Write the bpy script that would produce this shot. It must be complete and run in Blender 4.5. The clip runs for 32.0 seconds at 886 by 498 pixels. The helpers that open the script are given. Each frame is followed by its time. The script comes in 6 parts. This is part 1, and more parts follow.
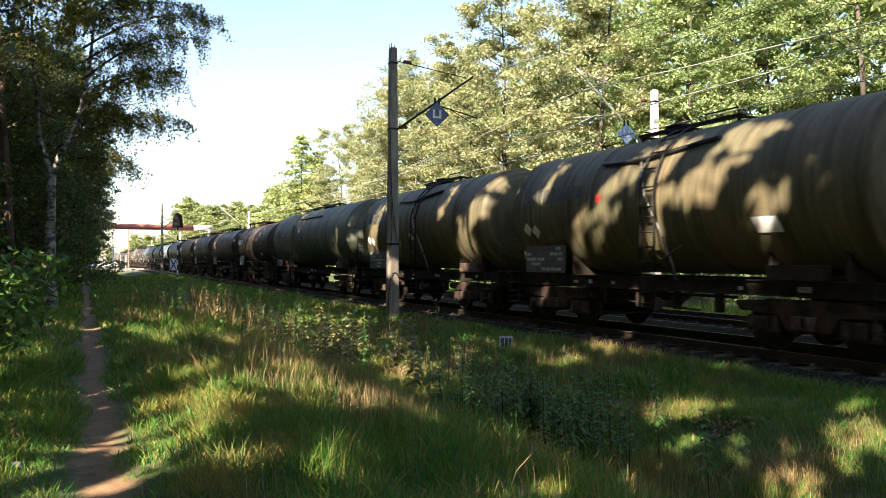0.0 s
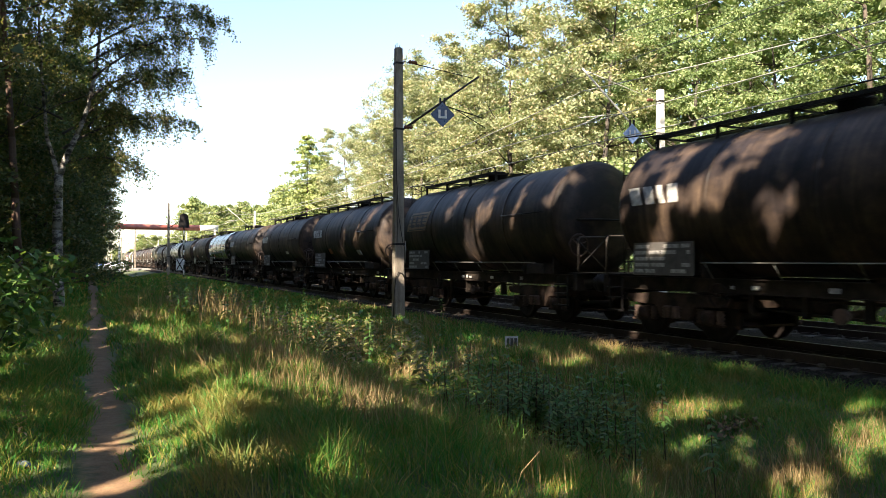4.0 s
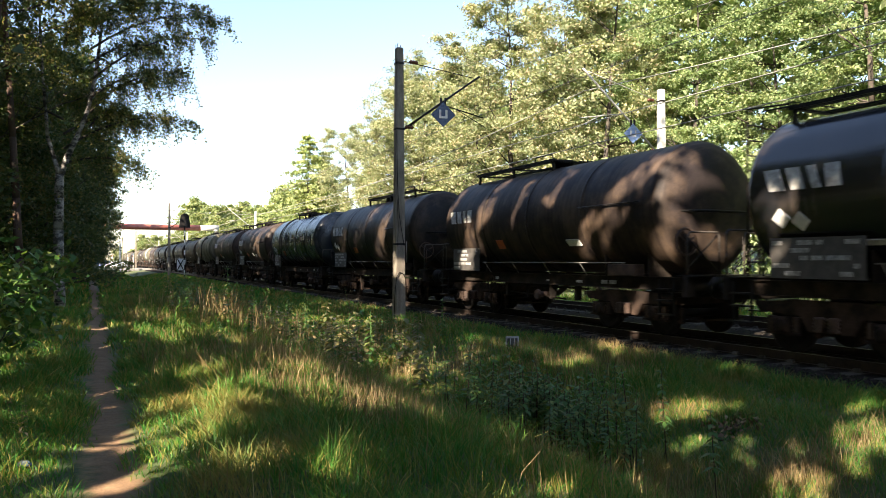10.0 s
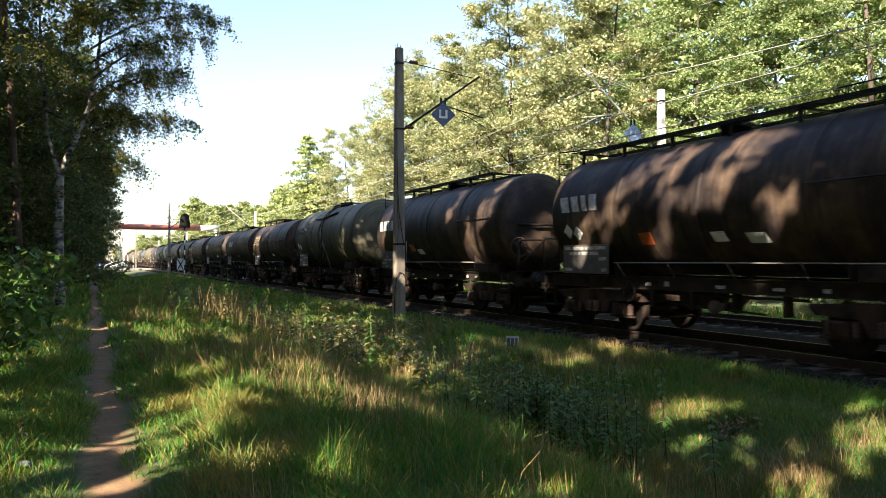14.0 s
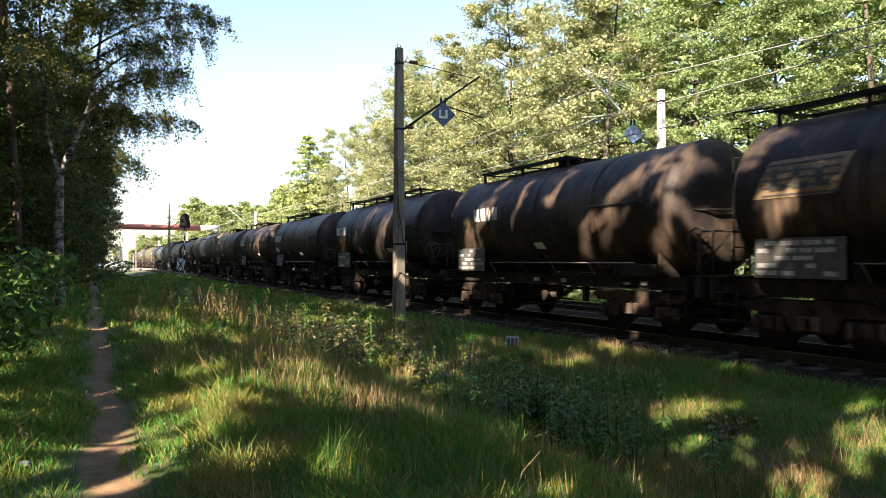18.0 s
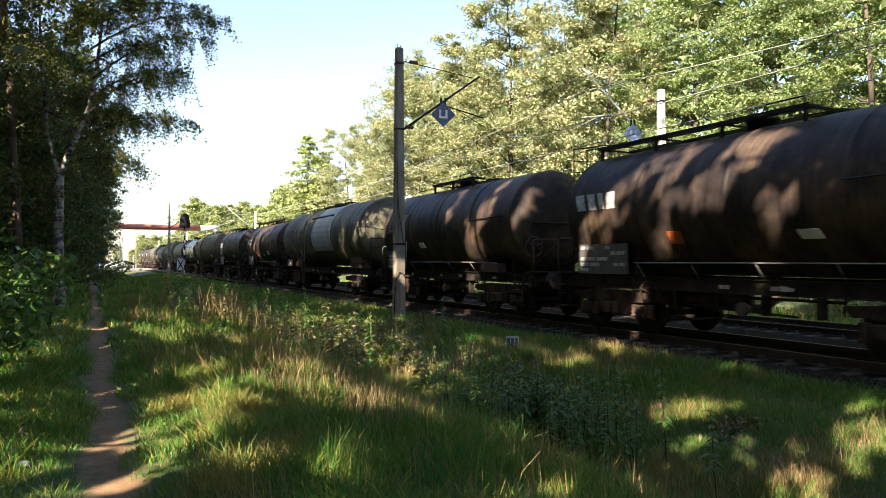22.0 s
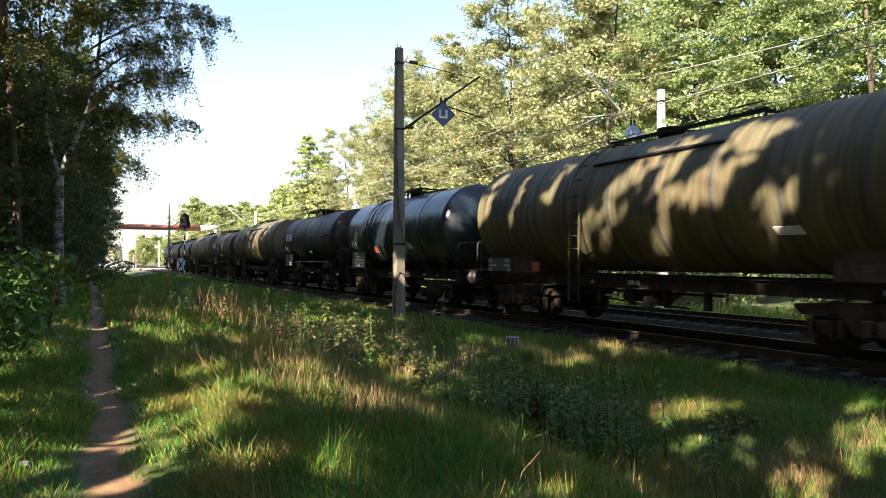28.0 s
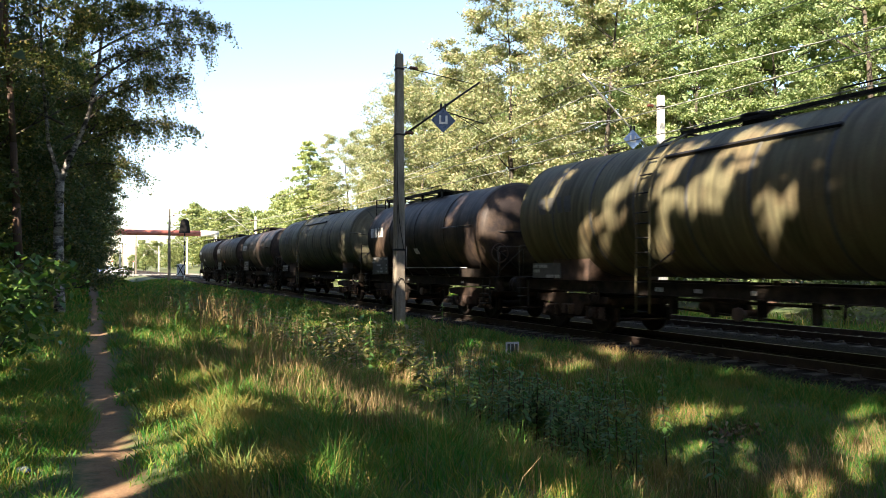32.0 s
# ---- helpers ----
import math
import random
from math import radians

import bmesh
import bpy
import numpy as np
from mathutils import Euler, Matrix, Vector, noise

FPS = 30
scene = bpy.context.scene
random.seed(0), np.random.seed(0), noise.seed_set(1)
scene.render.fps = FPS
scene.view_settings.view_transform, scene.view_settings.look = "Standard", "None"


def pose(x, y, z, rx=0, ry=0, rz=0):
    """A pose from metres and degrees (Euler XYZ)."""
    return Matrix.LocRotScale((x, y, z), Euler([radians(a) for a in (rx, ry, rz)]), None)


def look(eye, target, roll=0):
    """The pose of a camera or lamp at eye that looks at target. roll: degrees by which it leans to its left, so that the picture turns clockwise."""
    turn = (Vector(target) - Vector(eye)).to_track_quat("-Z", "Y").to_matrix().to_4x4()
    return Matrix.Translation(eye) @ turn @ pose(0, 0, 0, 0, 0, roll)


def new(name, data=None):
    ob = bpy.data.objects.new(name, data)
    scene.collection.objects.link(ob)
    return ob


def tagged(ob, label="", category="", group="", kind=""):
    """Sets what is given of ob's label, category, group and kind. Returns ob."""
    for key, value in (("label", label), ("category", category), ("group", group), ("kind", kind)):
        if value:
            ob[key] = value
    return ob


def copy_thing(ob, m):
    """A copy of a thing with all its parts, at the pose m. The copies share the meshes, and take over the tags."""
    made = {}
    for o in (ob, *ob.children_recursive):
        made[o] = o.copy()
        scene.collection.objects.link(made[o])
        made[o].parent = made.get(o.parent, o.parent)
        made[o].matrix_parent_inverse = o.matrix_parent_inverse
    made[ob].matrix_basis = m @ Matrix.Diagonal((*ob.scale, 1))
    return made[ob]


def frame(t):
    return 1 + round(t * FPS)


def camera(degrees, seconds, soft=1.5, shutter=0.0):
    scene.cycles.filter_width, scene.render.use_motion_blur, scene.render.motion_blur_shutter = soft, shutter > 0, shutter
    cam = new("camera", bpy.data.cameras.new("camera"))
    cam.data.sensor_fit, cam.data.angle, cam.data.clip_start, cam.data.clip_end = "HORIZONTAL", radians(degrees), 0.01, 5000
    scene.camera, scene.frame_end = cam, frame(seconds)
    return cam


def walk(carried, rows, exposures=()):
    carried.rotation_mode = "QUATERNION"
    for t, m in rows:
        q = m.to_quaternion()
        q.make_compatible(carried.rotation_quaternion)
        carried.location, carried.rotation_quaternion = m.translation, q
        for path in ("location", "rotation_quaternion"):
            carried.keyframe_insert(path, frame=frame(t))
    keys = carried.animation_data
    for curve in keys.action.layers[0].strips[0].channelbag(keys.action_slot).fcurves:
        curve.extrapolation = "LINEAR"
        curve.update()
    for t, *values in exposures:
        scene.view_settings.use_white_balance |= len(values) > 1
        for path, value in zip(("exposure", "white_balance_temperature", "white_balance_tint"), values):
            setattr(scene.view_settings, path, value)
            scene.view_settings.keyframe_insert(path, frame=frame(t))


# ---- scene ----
# World: x across the railway (0 = axis of the near track), y along it (away), z up (0 = rail top).
CAM_X, CAM_Z = -11.7, 1.57
YAW, PITCH = -25.6, 90.93
cam = camera(62.2, 32.0, soft=0.8, shutter=0.2)
SWAY = [(0.0, -0.485, 0), (0.5, -0.375, 0), (1.0, -0.287, 0), (1.5, -0.22, 0), (2.0, -0.168, 0), (2.5, -0.132, 0),
        (3.0, -0.1, 0), (3.5, -0.075, 0), (5.5, -0.013, 0), (7.0, 0, 0), (28.2, 0, 0), (28.5, 0, 0.066), (28.8, 0, 0.3),
        (29.0, 0, 0.45), (29.5, -0.03, 0.37), (30.0, 0, 0.32), (30.5, 0, 0.365), (31.0, 0, 0.39), (32.0, 0, 0.43)]
walk(cam, [(t, pose(CAM_X, 0, CAM_Z, PITCH + up, 0, YAW + turn)) for t, turn, up in SWAY], [(0, 2.38, 6900, 15), (32, 2.38, 6900, 15)])

# ---- light ----
SUN_FROM = Vector((-0.80, -0.52, 0)).normalized()
SUN_UP = 33.0
world = bpy.data.worlds.new("world")
scene.world = world
world.use_nodes = True
sky = world.node_tree.nodes.new("ShaderNodeTexSky")
sky.sky_type, sky.sun_disc = "NISHITA", False
sky.sun_elevation, sky.sun_rotation = radians(SUN_UP), math.atan2(SUN_FROM.x, SUN_FROM.y)
sky.air_density, sky.dust_density, sky.ozone_density = 1.0, 0.6, 1.0
back = world.node_tree.nodes["Background"]
back.inputs["Strength"].default_value = 0.0722
world.node_tree.links.new(sky.outputs[0], back.inputs[0])
sun = new("sun", bpy.data.lights.new("sun", "SUN"))
sun.data.energy, sun.data.angle, sun.data.color = 4.9, radians(0.42), (1.0, 0.9, 0.74)
sun_dir = SUN_FROM * math.cos(radians(SUN_UP)) + Vector((0, 0, math.sin(radians(SUN_UP))))
sun.matrix_world = look(sun_dir * 60, (0, 0, 0))


# ---- materials ----
def tree_of(name):
    m = bpy.data.materials.new(name)
    m.use_nodes = True
    nt = m.node_tree
    return m, nt, nt.nodes["Principled BSDF"]


def link(nt, a, b):
    nt.links.new(a, b)


def ramp(nt, source, stops):
    r = nt.nodes.new("ShaderNodeValToRGB")
    while len(r.color_ramp.elements) < len(stops):
        r.color_ramp.elements.new(0.5)
    for e, (p, c) in zip(r.color_ramp.elements, stops):
        e.position, e.color = p, (*c, 1)
    link(nt, source, r.inputs[0])
    return r.outputs[0]


def noise_of(nt, scale, detail=6, rough=0.6, stretch=None, coords="Object"):
    co = nt.nodes.new("ShaderNodeTexCoord")
    n = nt.nodes.new("ShaderNodeTexNoise")
    n.inputs["Scale"].default_value, n.inputs["Detail"].default_value, n.inputs["Roughness"].default_value = scale, detail, rough
    src = co.outputs[coords]
    if stretch:
        mp = nt.nodes.new("ShaderNodeMapping")
        mp.inputs["Scale"].default_value = stretch
        link(nt, src, mp.inputs[0])
        src = mp.outputs[0]
    link(nt, src, n.inputs["Vector"])
    return n.outputs[0]


def mixed(nt, fac, a, b, mode="MIX"):
    mx = nt.nodes.new("ShaderNodeMix")
    mx.data_type, mx.blend_type = "RGBA", mode
    for value, k in ((fac, 0), (a, 6), (b, 7)):
        if isinstance(value, bpy.types.NodeSocket):
            link(nt, value, mx.inputs[k])
        else:
            mx.inputs[k].default_value = (*value, 1) if k else value
    return mx.outputs[2]


def bump(nt, bsdf, height, strength, dist=0.02):
    b = nt.nodes.new("ShaderNodeBump")
    b.inputs["Strength"].default_value, b.inputs["Distance"].default_value = strength, dist
    link(nt, height, b.inputs["Height"])
    link(nt, b.outputs[0], bsdf.inputs["Normal"])


def surface(name, c1, c2, scale=4, rough=0.7, metal=0.0, fine=60, bumps=0.2, stretch=None, rough_var=0.15, spec=0.5):
    """Two colours mixed by coarse noise, fine grain on top, small relief."""
    m, nt, b = tree_of(name)
    big = noise_of(nt, scale, stretch=stretch)
    col = ramp(nt, big, [(0.35, c1), (0.65, c2)])
    grain = noise_of(nt, fine, 3)
    dark = ramp(nt, grain, [(0.3, (0.72, 0.72, 0.72)), (0.7, (1.1, 1.1, 1.1))])
    link(nt, mixed(nt, 1.0, col, dark, "MULTIPLY"), b.inputs["Base Color"])
    b.inputs["Metallic"].default_value = metal
    b.inputs["Specular IOR Level"].default_value = spec
    rr = nt.nodes.new("ShaderNodeMapRange")
    rr.inputs["To Min"].default_value, rr.inputs["To Max"].default_value = max(0.05, rough - rough_var), min(1, rough + rough_var)
    link(nt, big, rr.inputs[0])
    link(nt, rr.outputs[0], b.inputs["Roughness"])
    if bumps:
        bump(nt, b, grain, bumps)
    return m


def tank_paint(name, paint, soot, rust, gloss=0.45, streak=0.6, shine=0.2, even=False):
    """Painted tank shell: oily streaks running down from the hatch, soot and rust blotches, thin dried drips."""
    m, nt, b = tree_of(name)
    blotch = noise_of(nt, 0.9, 8, 0.65)
    run = noise_of(nt, 1.0, 7, 0.72, stretch=(0.3, 4.2, 0.3))
    drip = noise_of(nt, 1.0, 5, 0.6, stretch=(1.1, 15.0, 0.7))
    fine = noise_of(nt, 38, 4)
    col = mixed(nt, ramp(nt, blotch, [(0.44, (0, 0, 0)), (0.69, (0.8, 0.8, 0.8))]), paint, rust)
    col = mixed(nt, ramp(nt, run, [(0.45, (0, 0, 0)), (0.72, (streak, streak, streak))]), col, soot)
    col = mixed(nt, 1.0, col, ramp(nt, drip, [(0.3, (0.62, 0.60, 0.58)), (0.52, (1.0, 1.0, 1.0)), (0.72, (1.45, 1.38, 1.25))]), "MULTIPLY")
    col = mixed(nt, 1.0, col, ramp(nt, fine, [(0.3, (0.8, 0.8, 0.8)), (0.7, (1.08, 1.08, 1.08))]), "MULTIPLY")
    link(nt, col, b.inputs["Base Color"])
    rr = nt.nodes.new("ShaderNodeMapRange")
    rr.inputs["To Min"].default_value, rr.inputs["To Max"].default_value = (gloss - 0.06, gloss + 0.12) if even else (gloss - 0.15, gloss + 0.3)
    link(nt, run, rr.inputs[0])
    link(nt, rr.outputs[0], b.inputs["Roughness"])
    b.inputs["Specular IOR Level"].default_value = shine
    bump(nt, b, blotch, 0.03 if even else 0.08, 0.05)
    return m


def leafy(name, stops, rough=0.5, through_light=0.35, withered=None):
    """Leaves or grass: each island takes its own tint; some light passes through."""
    m, nt, b = tree_of(name)
    geo = nt.nodes.new("ShaderNodeNewGeometry")
    col = ramp(nt, geo.outputs["Random Per Island"], stops)
    patch = noise_of(nt, 0.35, 3, coords="Object")
    col = mixed(nt, 1.0, col, ramp(nt, patch, [(0.3, (0.66, 0.74, 0.7)), (0.7, (1.22, 1.12, 1.0))]), "MULTIPLY")
    if withered:
        spots = noise_of(nt, 0.8, 5, 0.65)
        col = mixed(nt, ramp(nt, spots, [(0.535, (0, 0, 0)), (0.68, (0.8, 0.8, 0.8))]), col, withered)
    link(nt, col, b.inputs["Base Color"])
    b.inputs["Roughness"].default_value = rough
    b.inputs["Specular IOR Level"].default_value = 0.3
    tr = nt.nodes.new("ShaderNodeBsdfTranslucent")
    link(nt, mixed(nt, 1.0, col, (1.2, 1.28, 0.7), "MULTIPLY"), tr.inputs[0])
    mx = nt.nodes.new("ShaderNodeMixShader")
    mx.inputs[0].default_value = through_light
    link(nt, b.outputs[0], mx.inputs[1])
    link(nt, tr.outputs[0], mx.inputs[2])
    link(nt, mx.outputs[0], nt.nodes["Material Output"].inputs[0])
    return m


M_BROWN = tank_paint("tank_brown", (0.022, 0.017, 0.0165), (0.005, 0.0045, 0.005), (0.125, 0.086, 0.058), 0.46)
M_BLACK = tank_paint("tank_black", (0.018, 0.0155, 0.016), (0.004, 0.004, 0.0045), (0.10, 0.07, 0.048), 0.42)
M_GLOSS = tank_paint("tank_fresh_black", (0.011, 0.012, 0.015), (0.007, 0.0075, 0.009), (0.045, 0.036, 0.03), 0.16, 0.3, 0.9, True)
M_BLUE = tank_paint("tank_blue_black", (0.011, 0.02, 0.03), (0.005, 0.008, 0.011), (0.05, 0.047, 0.044), 0.24, 0.5, 0.6, True)
M_GREEN = tank_paint("tank_grey_green", (0.125, 0.125, 0.088), (0.03, 0.028, 0.022), (0.115, 0.092, 0.058), 0.5, 0.85)
M_OCHRE = tank_paint("tank_ochre_grey", (0.125, 0.116, 0.068), (0.03, 0.027, 0.02), (0.13, 0.092, 0.055), 0.5, 0.75)
M_PALE = tank_paint("tank_pale_green", (0.12, 0.14, 0.102), (0.048, 0.05, 0.038), (0.125, 0.112, 0.075), 0.5, 0.5)
M_PANEL = tank_paint("tank_repainted_panel", (0.40, 0.43, 0.41), (0.24, 0.25, 0.24), (0.32, 0.32, 0.28), 0.5, 0.4)
M_FRAME = surface("frame_grime", (0.009, 0.0075, 0.0065), (0.036, 0.028, 0.022), 3, 0.8, 0.0, 50, 0.3, spec=0.12)
M_BOGIE = surface("rusty_bogie_grime", (0.009, 0.007, 0.006), (0.06, 0.04, 0.03), 2.2, 0.85, 0.0, 45, 0.4, spec=0.12)
M_WHEEL = surface("wheel_steel", (0.006, 0.005, 0.005), (0.018, 0.014, 0.012), 5, 0.65, 0.1, 60, 0.2, spec=0.15)
M_RUST = surface("rusty_bracket", (0.03, 0.019, 0.014), (0.09, 0.055, 0.04), 4, 0.8, 0.2, 50, 0.3)
M_DARKSTEEL = surface("dark_steel", (0.010, 0.010, 0.011), (0.03, 0.027, 0.025), 5, 0.5, 0.3, 60, 0.1, spec=0.2)
M_RAILING = surface("worn_railing_paint", (0.03, 0.026, 0.023), (0.085, 0.07, 0.06), 5, 0.6, 0.1, 50, 0.1)
M_GALV = surface("dull_galvanised", (0.22, 0.22, 0.20), (0.34, 0.33, 0.30), 6, 0.5, 0.6, 50, 0.1)
M_PALESTEEL = surface("pale_galvanised", (0.42, 0.42, 0.39), (0.58, 0.57, 0.53), 6, 0.6, 0.1, 50, 0.1)
M_PLASTIC = surface("dull_clear_plastic", (0.06, 0.08, 0.085), (0.12, 0.145, 0.15), 8, 0.25, 0, 40, 0.1)
M_WIRE = surface("weathered_wire", (0.20, 0.21, 0.18), (0.30, 0.31, 0.26), 3, 0.6, 0, 40, 0.0)
M_WHITE = surface("white_plate", (0.55, 0.55, 0.52), (0.72, 0.72, 0.70), 6, 0.5, 0, 80, 0.05)
M_GREYPLATE = surface("grey_plate", (0.04, 0.038, 0.036), (0.085, 0.078, 0.07), 6, 0.6, 0, 80, 0.05)
M_BAR = surface("worn_lettering", (0.24, 0.24, 0.225), (0.50, 0.50, 0.47), 9, 0.6, 0, 90, 0.05)
M_DIMBAR = surface("dirty_lettering", (0.16, 0.16, 0.155), (0.42, 0.42, 0.40), 12, 0.6, 0, 90, 0.05)
M_DARKBAR = surface("dark_lettering", (0.03, 0.03, 0.03), (0.07, 0.07, 0.06), 20, 0.6, 0, 90, 0.05)
M_ORANGE = surface("orange_plate", (0.30, 0.06, 0.018), (0.48, 0.11, 0.03), 8, 0.5, 0, 80, 0.05)
M_OCHREBAND = surface("ochre_band", (0.15, 0.095, 0.05), (0.26, 0.18, 0.10), 8, 0.6, 0, 80, 0.05)
M_RED = surface("red_mark", (0.4, 0.03, 0.02), (0.5, 0.05, 0.03), 8, 0.5, 0, 80, 0.05)
M_RAIL = surface("rail_steel", (0.025, 0.017, 0.014), (0.05, 0.034, 0.026), 6, 0.6, 0.5, 60, 0.15)
M_RAILTOP = surface("rail_running_face", (0.10, 0.085, 0.075), (0.18, 0.16, 0.145), 6, 0.5, 0.8, 60, 0.02)
M_SLEEPER = surface("sleeper_concrete", (0.045, 0.04, 0.034), (0.10, 0.09, 0.075), 4, 0.9, 0, 40, 0.4, spec=0.15)
M_BALLAST = surface("ballast", (0.010, 0.009, 0.008), (0.035, 0.029, 0.024), 14, 0.95, 0, 22, 1.0, spec=0.05)
M_STONE = surface("ballast_stone", (0.018, 0.016, 0.014), (0.075, 0.064, 0.055), 9, 0.95, 0, 40, 0.2, spec=0.1)
M_POLE = surface("weathered_concrete", (0.13, 0.11, 0.085), (0.29, 0.255, 0.20), 1.6, 0.85, 0, 45, 0.4, (3, 3, 0.6))
M_WHITEPOLE = surface("pale_concrete", (0.55, 0.54, 0.50), (0.68, 0.67, 0.63), 1.6, 0.8, 0, 45, 0.3, (3, 3, 0.6))
M_BLUESIGN = surface("blue_enamel", (0.008, 0.03, 0.085), (0.014, 0.042, 0.12), 5, 0.3, 0, 80, 0.02)
# paler copy of the blue enamel: the glare of full sun is in the colour
M_SUNLITSIGN = surface("sunlit_blue_enamel", (0.16, 0.26, 0.48), (0.26, 0.36, 0.58), 5, 0.4, 0, 80, 0.02)
M_INSUL = surface("brown_insulator", (0.10, 0.035, 0.02), (0.15, 0.05, 0.03), 5, 0.25, 0, 60, 0.02)
M_BARK = surface("bark", (0.025, 0.021, 0.017), (0.085, 0.068, 0.052), 3, 0.9, 0, 25, 0.8, (2, 2, 0.5))
M_PINEBARK = surface("pine_bark", (0.04, 0.024, 0.017), (0.11, 0.062, 0.04), 3, 0.9, 0, 25, 0.8, (2, 2, 0.5))
# red lightened towards pink to stand in for haze over the distance
M_PIPE = surface("red_pipe", (0.40, 0.11, 0.08), (0.50, 0.18, 0.14), 1.5, 0.55, 0, 30, 0.1)
M_LEAF = leafy("leaf_mixed", [(0.0, (0.12, 0.19, 0.085)), (0.4, (0.20, 0.285, 0.135)), (0.8, (0.28, 0.34, 0.18)), (1.0, (0.33, 0.35, 0.21))], 0.7, 0.34)
M_LEAFTAN = leafy("leaf_turning", [(0.0, (0.19, 0.235, 0.13)), (0.45, (0.265, 0.305, 0.18)), (0.8, (0.325, 0.325, 0.21)), (1.0, (0.38, 0.31, 0.22))], 0.7, 0.34)
# far leaves: pale, close tints stand in for haze
M_LEAFFAR = leafy("leaf_far", [(0.0, (0.12, 0.17, 0.07)), (0.5, (0.18, 0.23, 0.09)), (1.0, (0.26, 0.27, 0.12))], 0.6, 0.2)
M_LEAFDARK = leafy("leaf_dark", [(0.0, (0.04, 0.075, 0.028)), (0.6, (0.08, 0.115, 0.042)), (1.0, (0.20, 0.17, 0.07))])
M_LEAFBIRCH = leafy("leaf_birch", [(0.0, (0.05, 0.09, 0.03)), (0.55, (0.12, 0.145, 0.05)), (1.0, (0.30, 0.24, 0.10))], 0.5, 0.4)
M_NEEDLE = leafy("needles", [(0.0, (0.20, 0.27, 0.13)), (0.6, (0.32, 0.38, 0.18)), (1.0, (0.42, 0.44, 0.22))], 0.6, 0.35)
M_GRASS = leafy("grass_green", [(0.0, (0.024, 0.158, 0.026)), (0.45, (0.07, 0.208, 0.03)), (0.78, (0.185, 0.205, 0.042)), (1.0, (0.38, 0.28, 0.10))], 0.6, 0.34, (0.32, 0.205, 0.075))
M_STRAW = leafy("grass_straw", [(0.0, (0.13, 0.085, 0.042)), (0.5, (0.25, 0.175, 0.09)), (1.0, (0.44, 0.34, 0.20))], 0.6, 0.3)
M_WILTED = leafy("wilted_leaf", [(0.0, (0.10, 0.12, 0.045)), (0.5, (0.22, 0.19, 0.085)), (1.0, (0.36, 0.28, 0.15))], 0.45, 0.3)
M_WEED = leafy("weed_leaf", [(0.0, (0.045, 0.12, 0.032)), (0.6, (0.085, 0.18, 0.045)), (1.0, (0.19, 0.215, 0.06))], 0.5, 0.3)
M_LITTER = leafy("dead_leaf", [(0.0, (0.09, 0.05, 0.03)), (0.6, (0.20, 0.12, 0.065)), (1.0, (0.42, 0.30, 0.17))], 0.7, 0.15)
M_DEADSTEM = surface("dead_stem", (0.05, 0.03, 0.022), (0.12, 0.075, 0.05), 8, 0.9, 0, 40, 0.1, spec=0.1)


def birch_bark():
    m, nt, b = tree_of("birch_bark")
    big = noise_of(nt, 2.6, 6, 0.7, stretch=(1.4, 1.4, 2.2))
    col = ramp(nt, big, [(0.44, (0.028, 0.025, 0.022)), (0.54, (0.27, 0.245, 0.21)), (0.72, (0.46, 0.43, 0.38))])
    link(nt, col, b.inputs["Base Color"])
    b.inputs["Roughness"].default_value = 0.75
    bump(nt, b, big, 0.4)
    return m


M_BIRCH = birch_bark()


def ground_material():
    """Soil and moss under the grass, bare earth on the trodden path, dark crushed stone along the rails."""
    m, nt, b = tree_of("ground_soil")
    co = nt.nodes.new("ShaderNodeTexCoord")
    sep = nt.nodes.new("ShaderNodeSeparateXYZ")
    link(nt, co.outputs["Object"], sep.inputs[0])
    big, mid, fine = noise_of(nt, 0.5, 6), noise_of(nt, 5, 6), noise_of(nt, 45, 4)
    green = ramp(nt, big, [(0.3, (0.03, 0.075, 0.022)), (0.5, (0.07, 0.095, 0.03)), (0.7, (0.14, 0.10, 0.05))])
    green = mixed(nt, 1.0, green, ramp(nt, mid, [(0.3, (0.55, 0.55, 0.5)), (0.7, (1.2, 1.15, 1.1))]), "MULTIPLY")
    earth = ramp(nt, mid, [(0.3, (0.14, 0.078, 0.038)), (0.7, (0.23, 0.138, 0.07))])
    earth = mixed(nt, 1.0, earth, ramp(nt, fine, [(0.3, (0.75, 0.75, 0.75)), (0.7, (1.1, 1.1, 1.1))]), "MULTIPLY")
    off = nt.nodes.new("ShaderNodeMath")
    off.operation = "ADD"
    off.inputs[1].default_value = 11.55
    link(nt, sep.outputs[0], off.inputs[0])
    wob = nt.nodes.new("ShaderNodeMath")
    wob.operation = "MULTIPLY_ADD"
    wob.inputs[1].default_value, wob.inputs[2].default_value = 0.5, -0.25
    link(nt, mid, wob.inputs[0])
    add = nt.nodes.new("ShaderNodeMath")
    link(nt, off.outputs[0], add.inputs[0])
    link(nt, wob.outputs[0], add.inputs[1])
    ab = nt.nodes.new("ShaderNodeMath")
    ab.operation = "ABSOLUTE"
    link(nt, add.outputs[0], ab.inputs[0])
    mask = ramp(nt, ab.outputs[0], [(0.10, (1, 1, 1)), (0.25, (0, 0, 0))])
    link(nt, mixed(nt, mask, green, earth), b.inputs["Base Color"])
    b.inputs["Roughness"].default_value = 0.95
    bump(nt, b, mid, 0.6, 0.05)
    return m


M_GROUND = ground_material()


# ---- mesh helpers ----
def part(name, bm, material, parent, label=""):
    me = bpy.data.meshes.new(name)
    bm.to_mesh(me)
    bm.free()
    me.materials.append(material)
    ob = new(name, me)
    ob.parent = parent
    if label:
        ob["label"] = label
    return ob


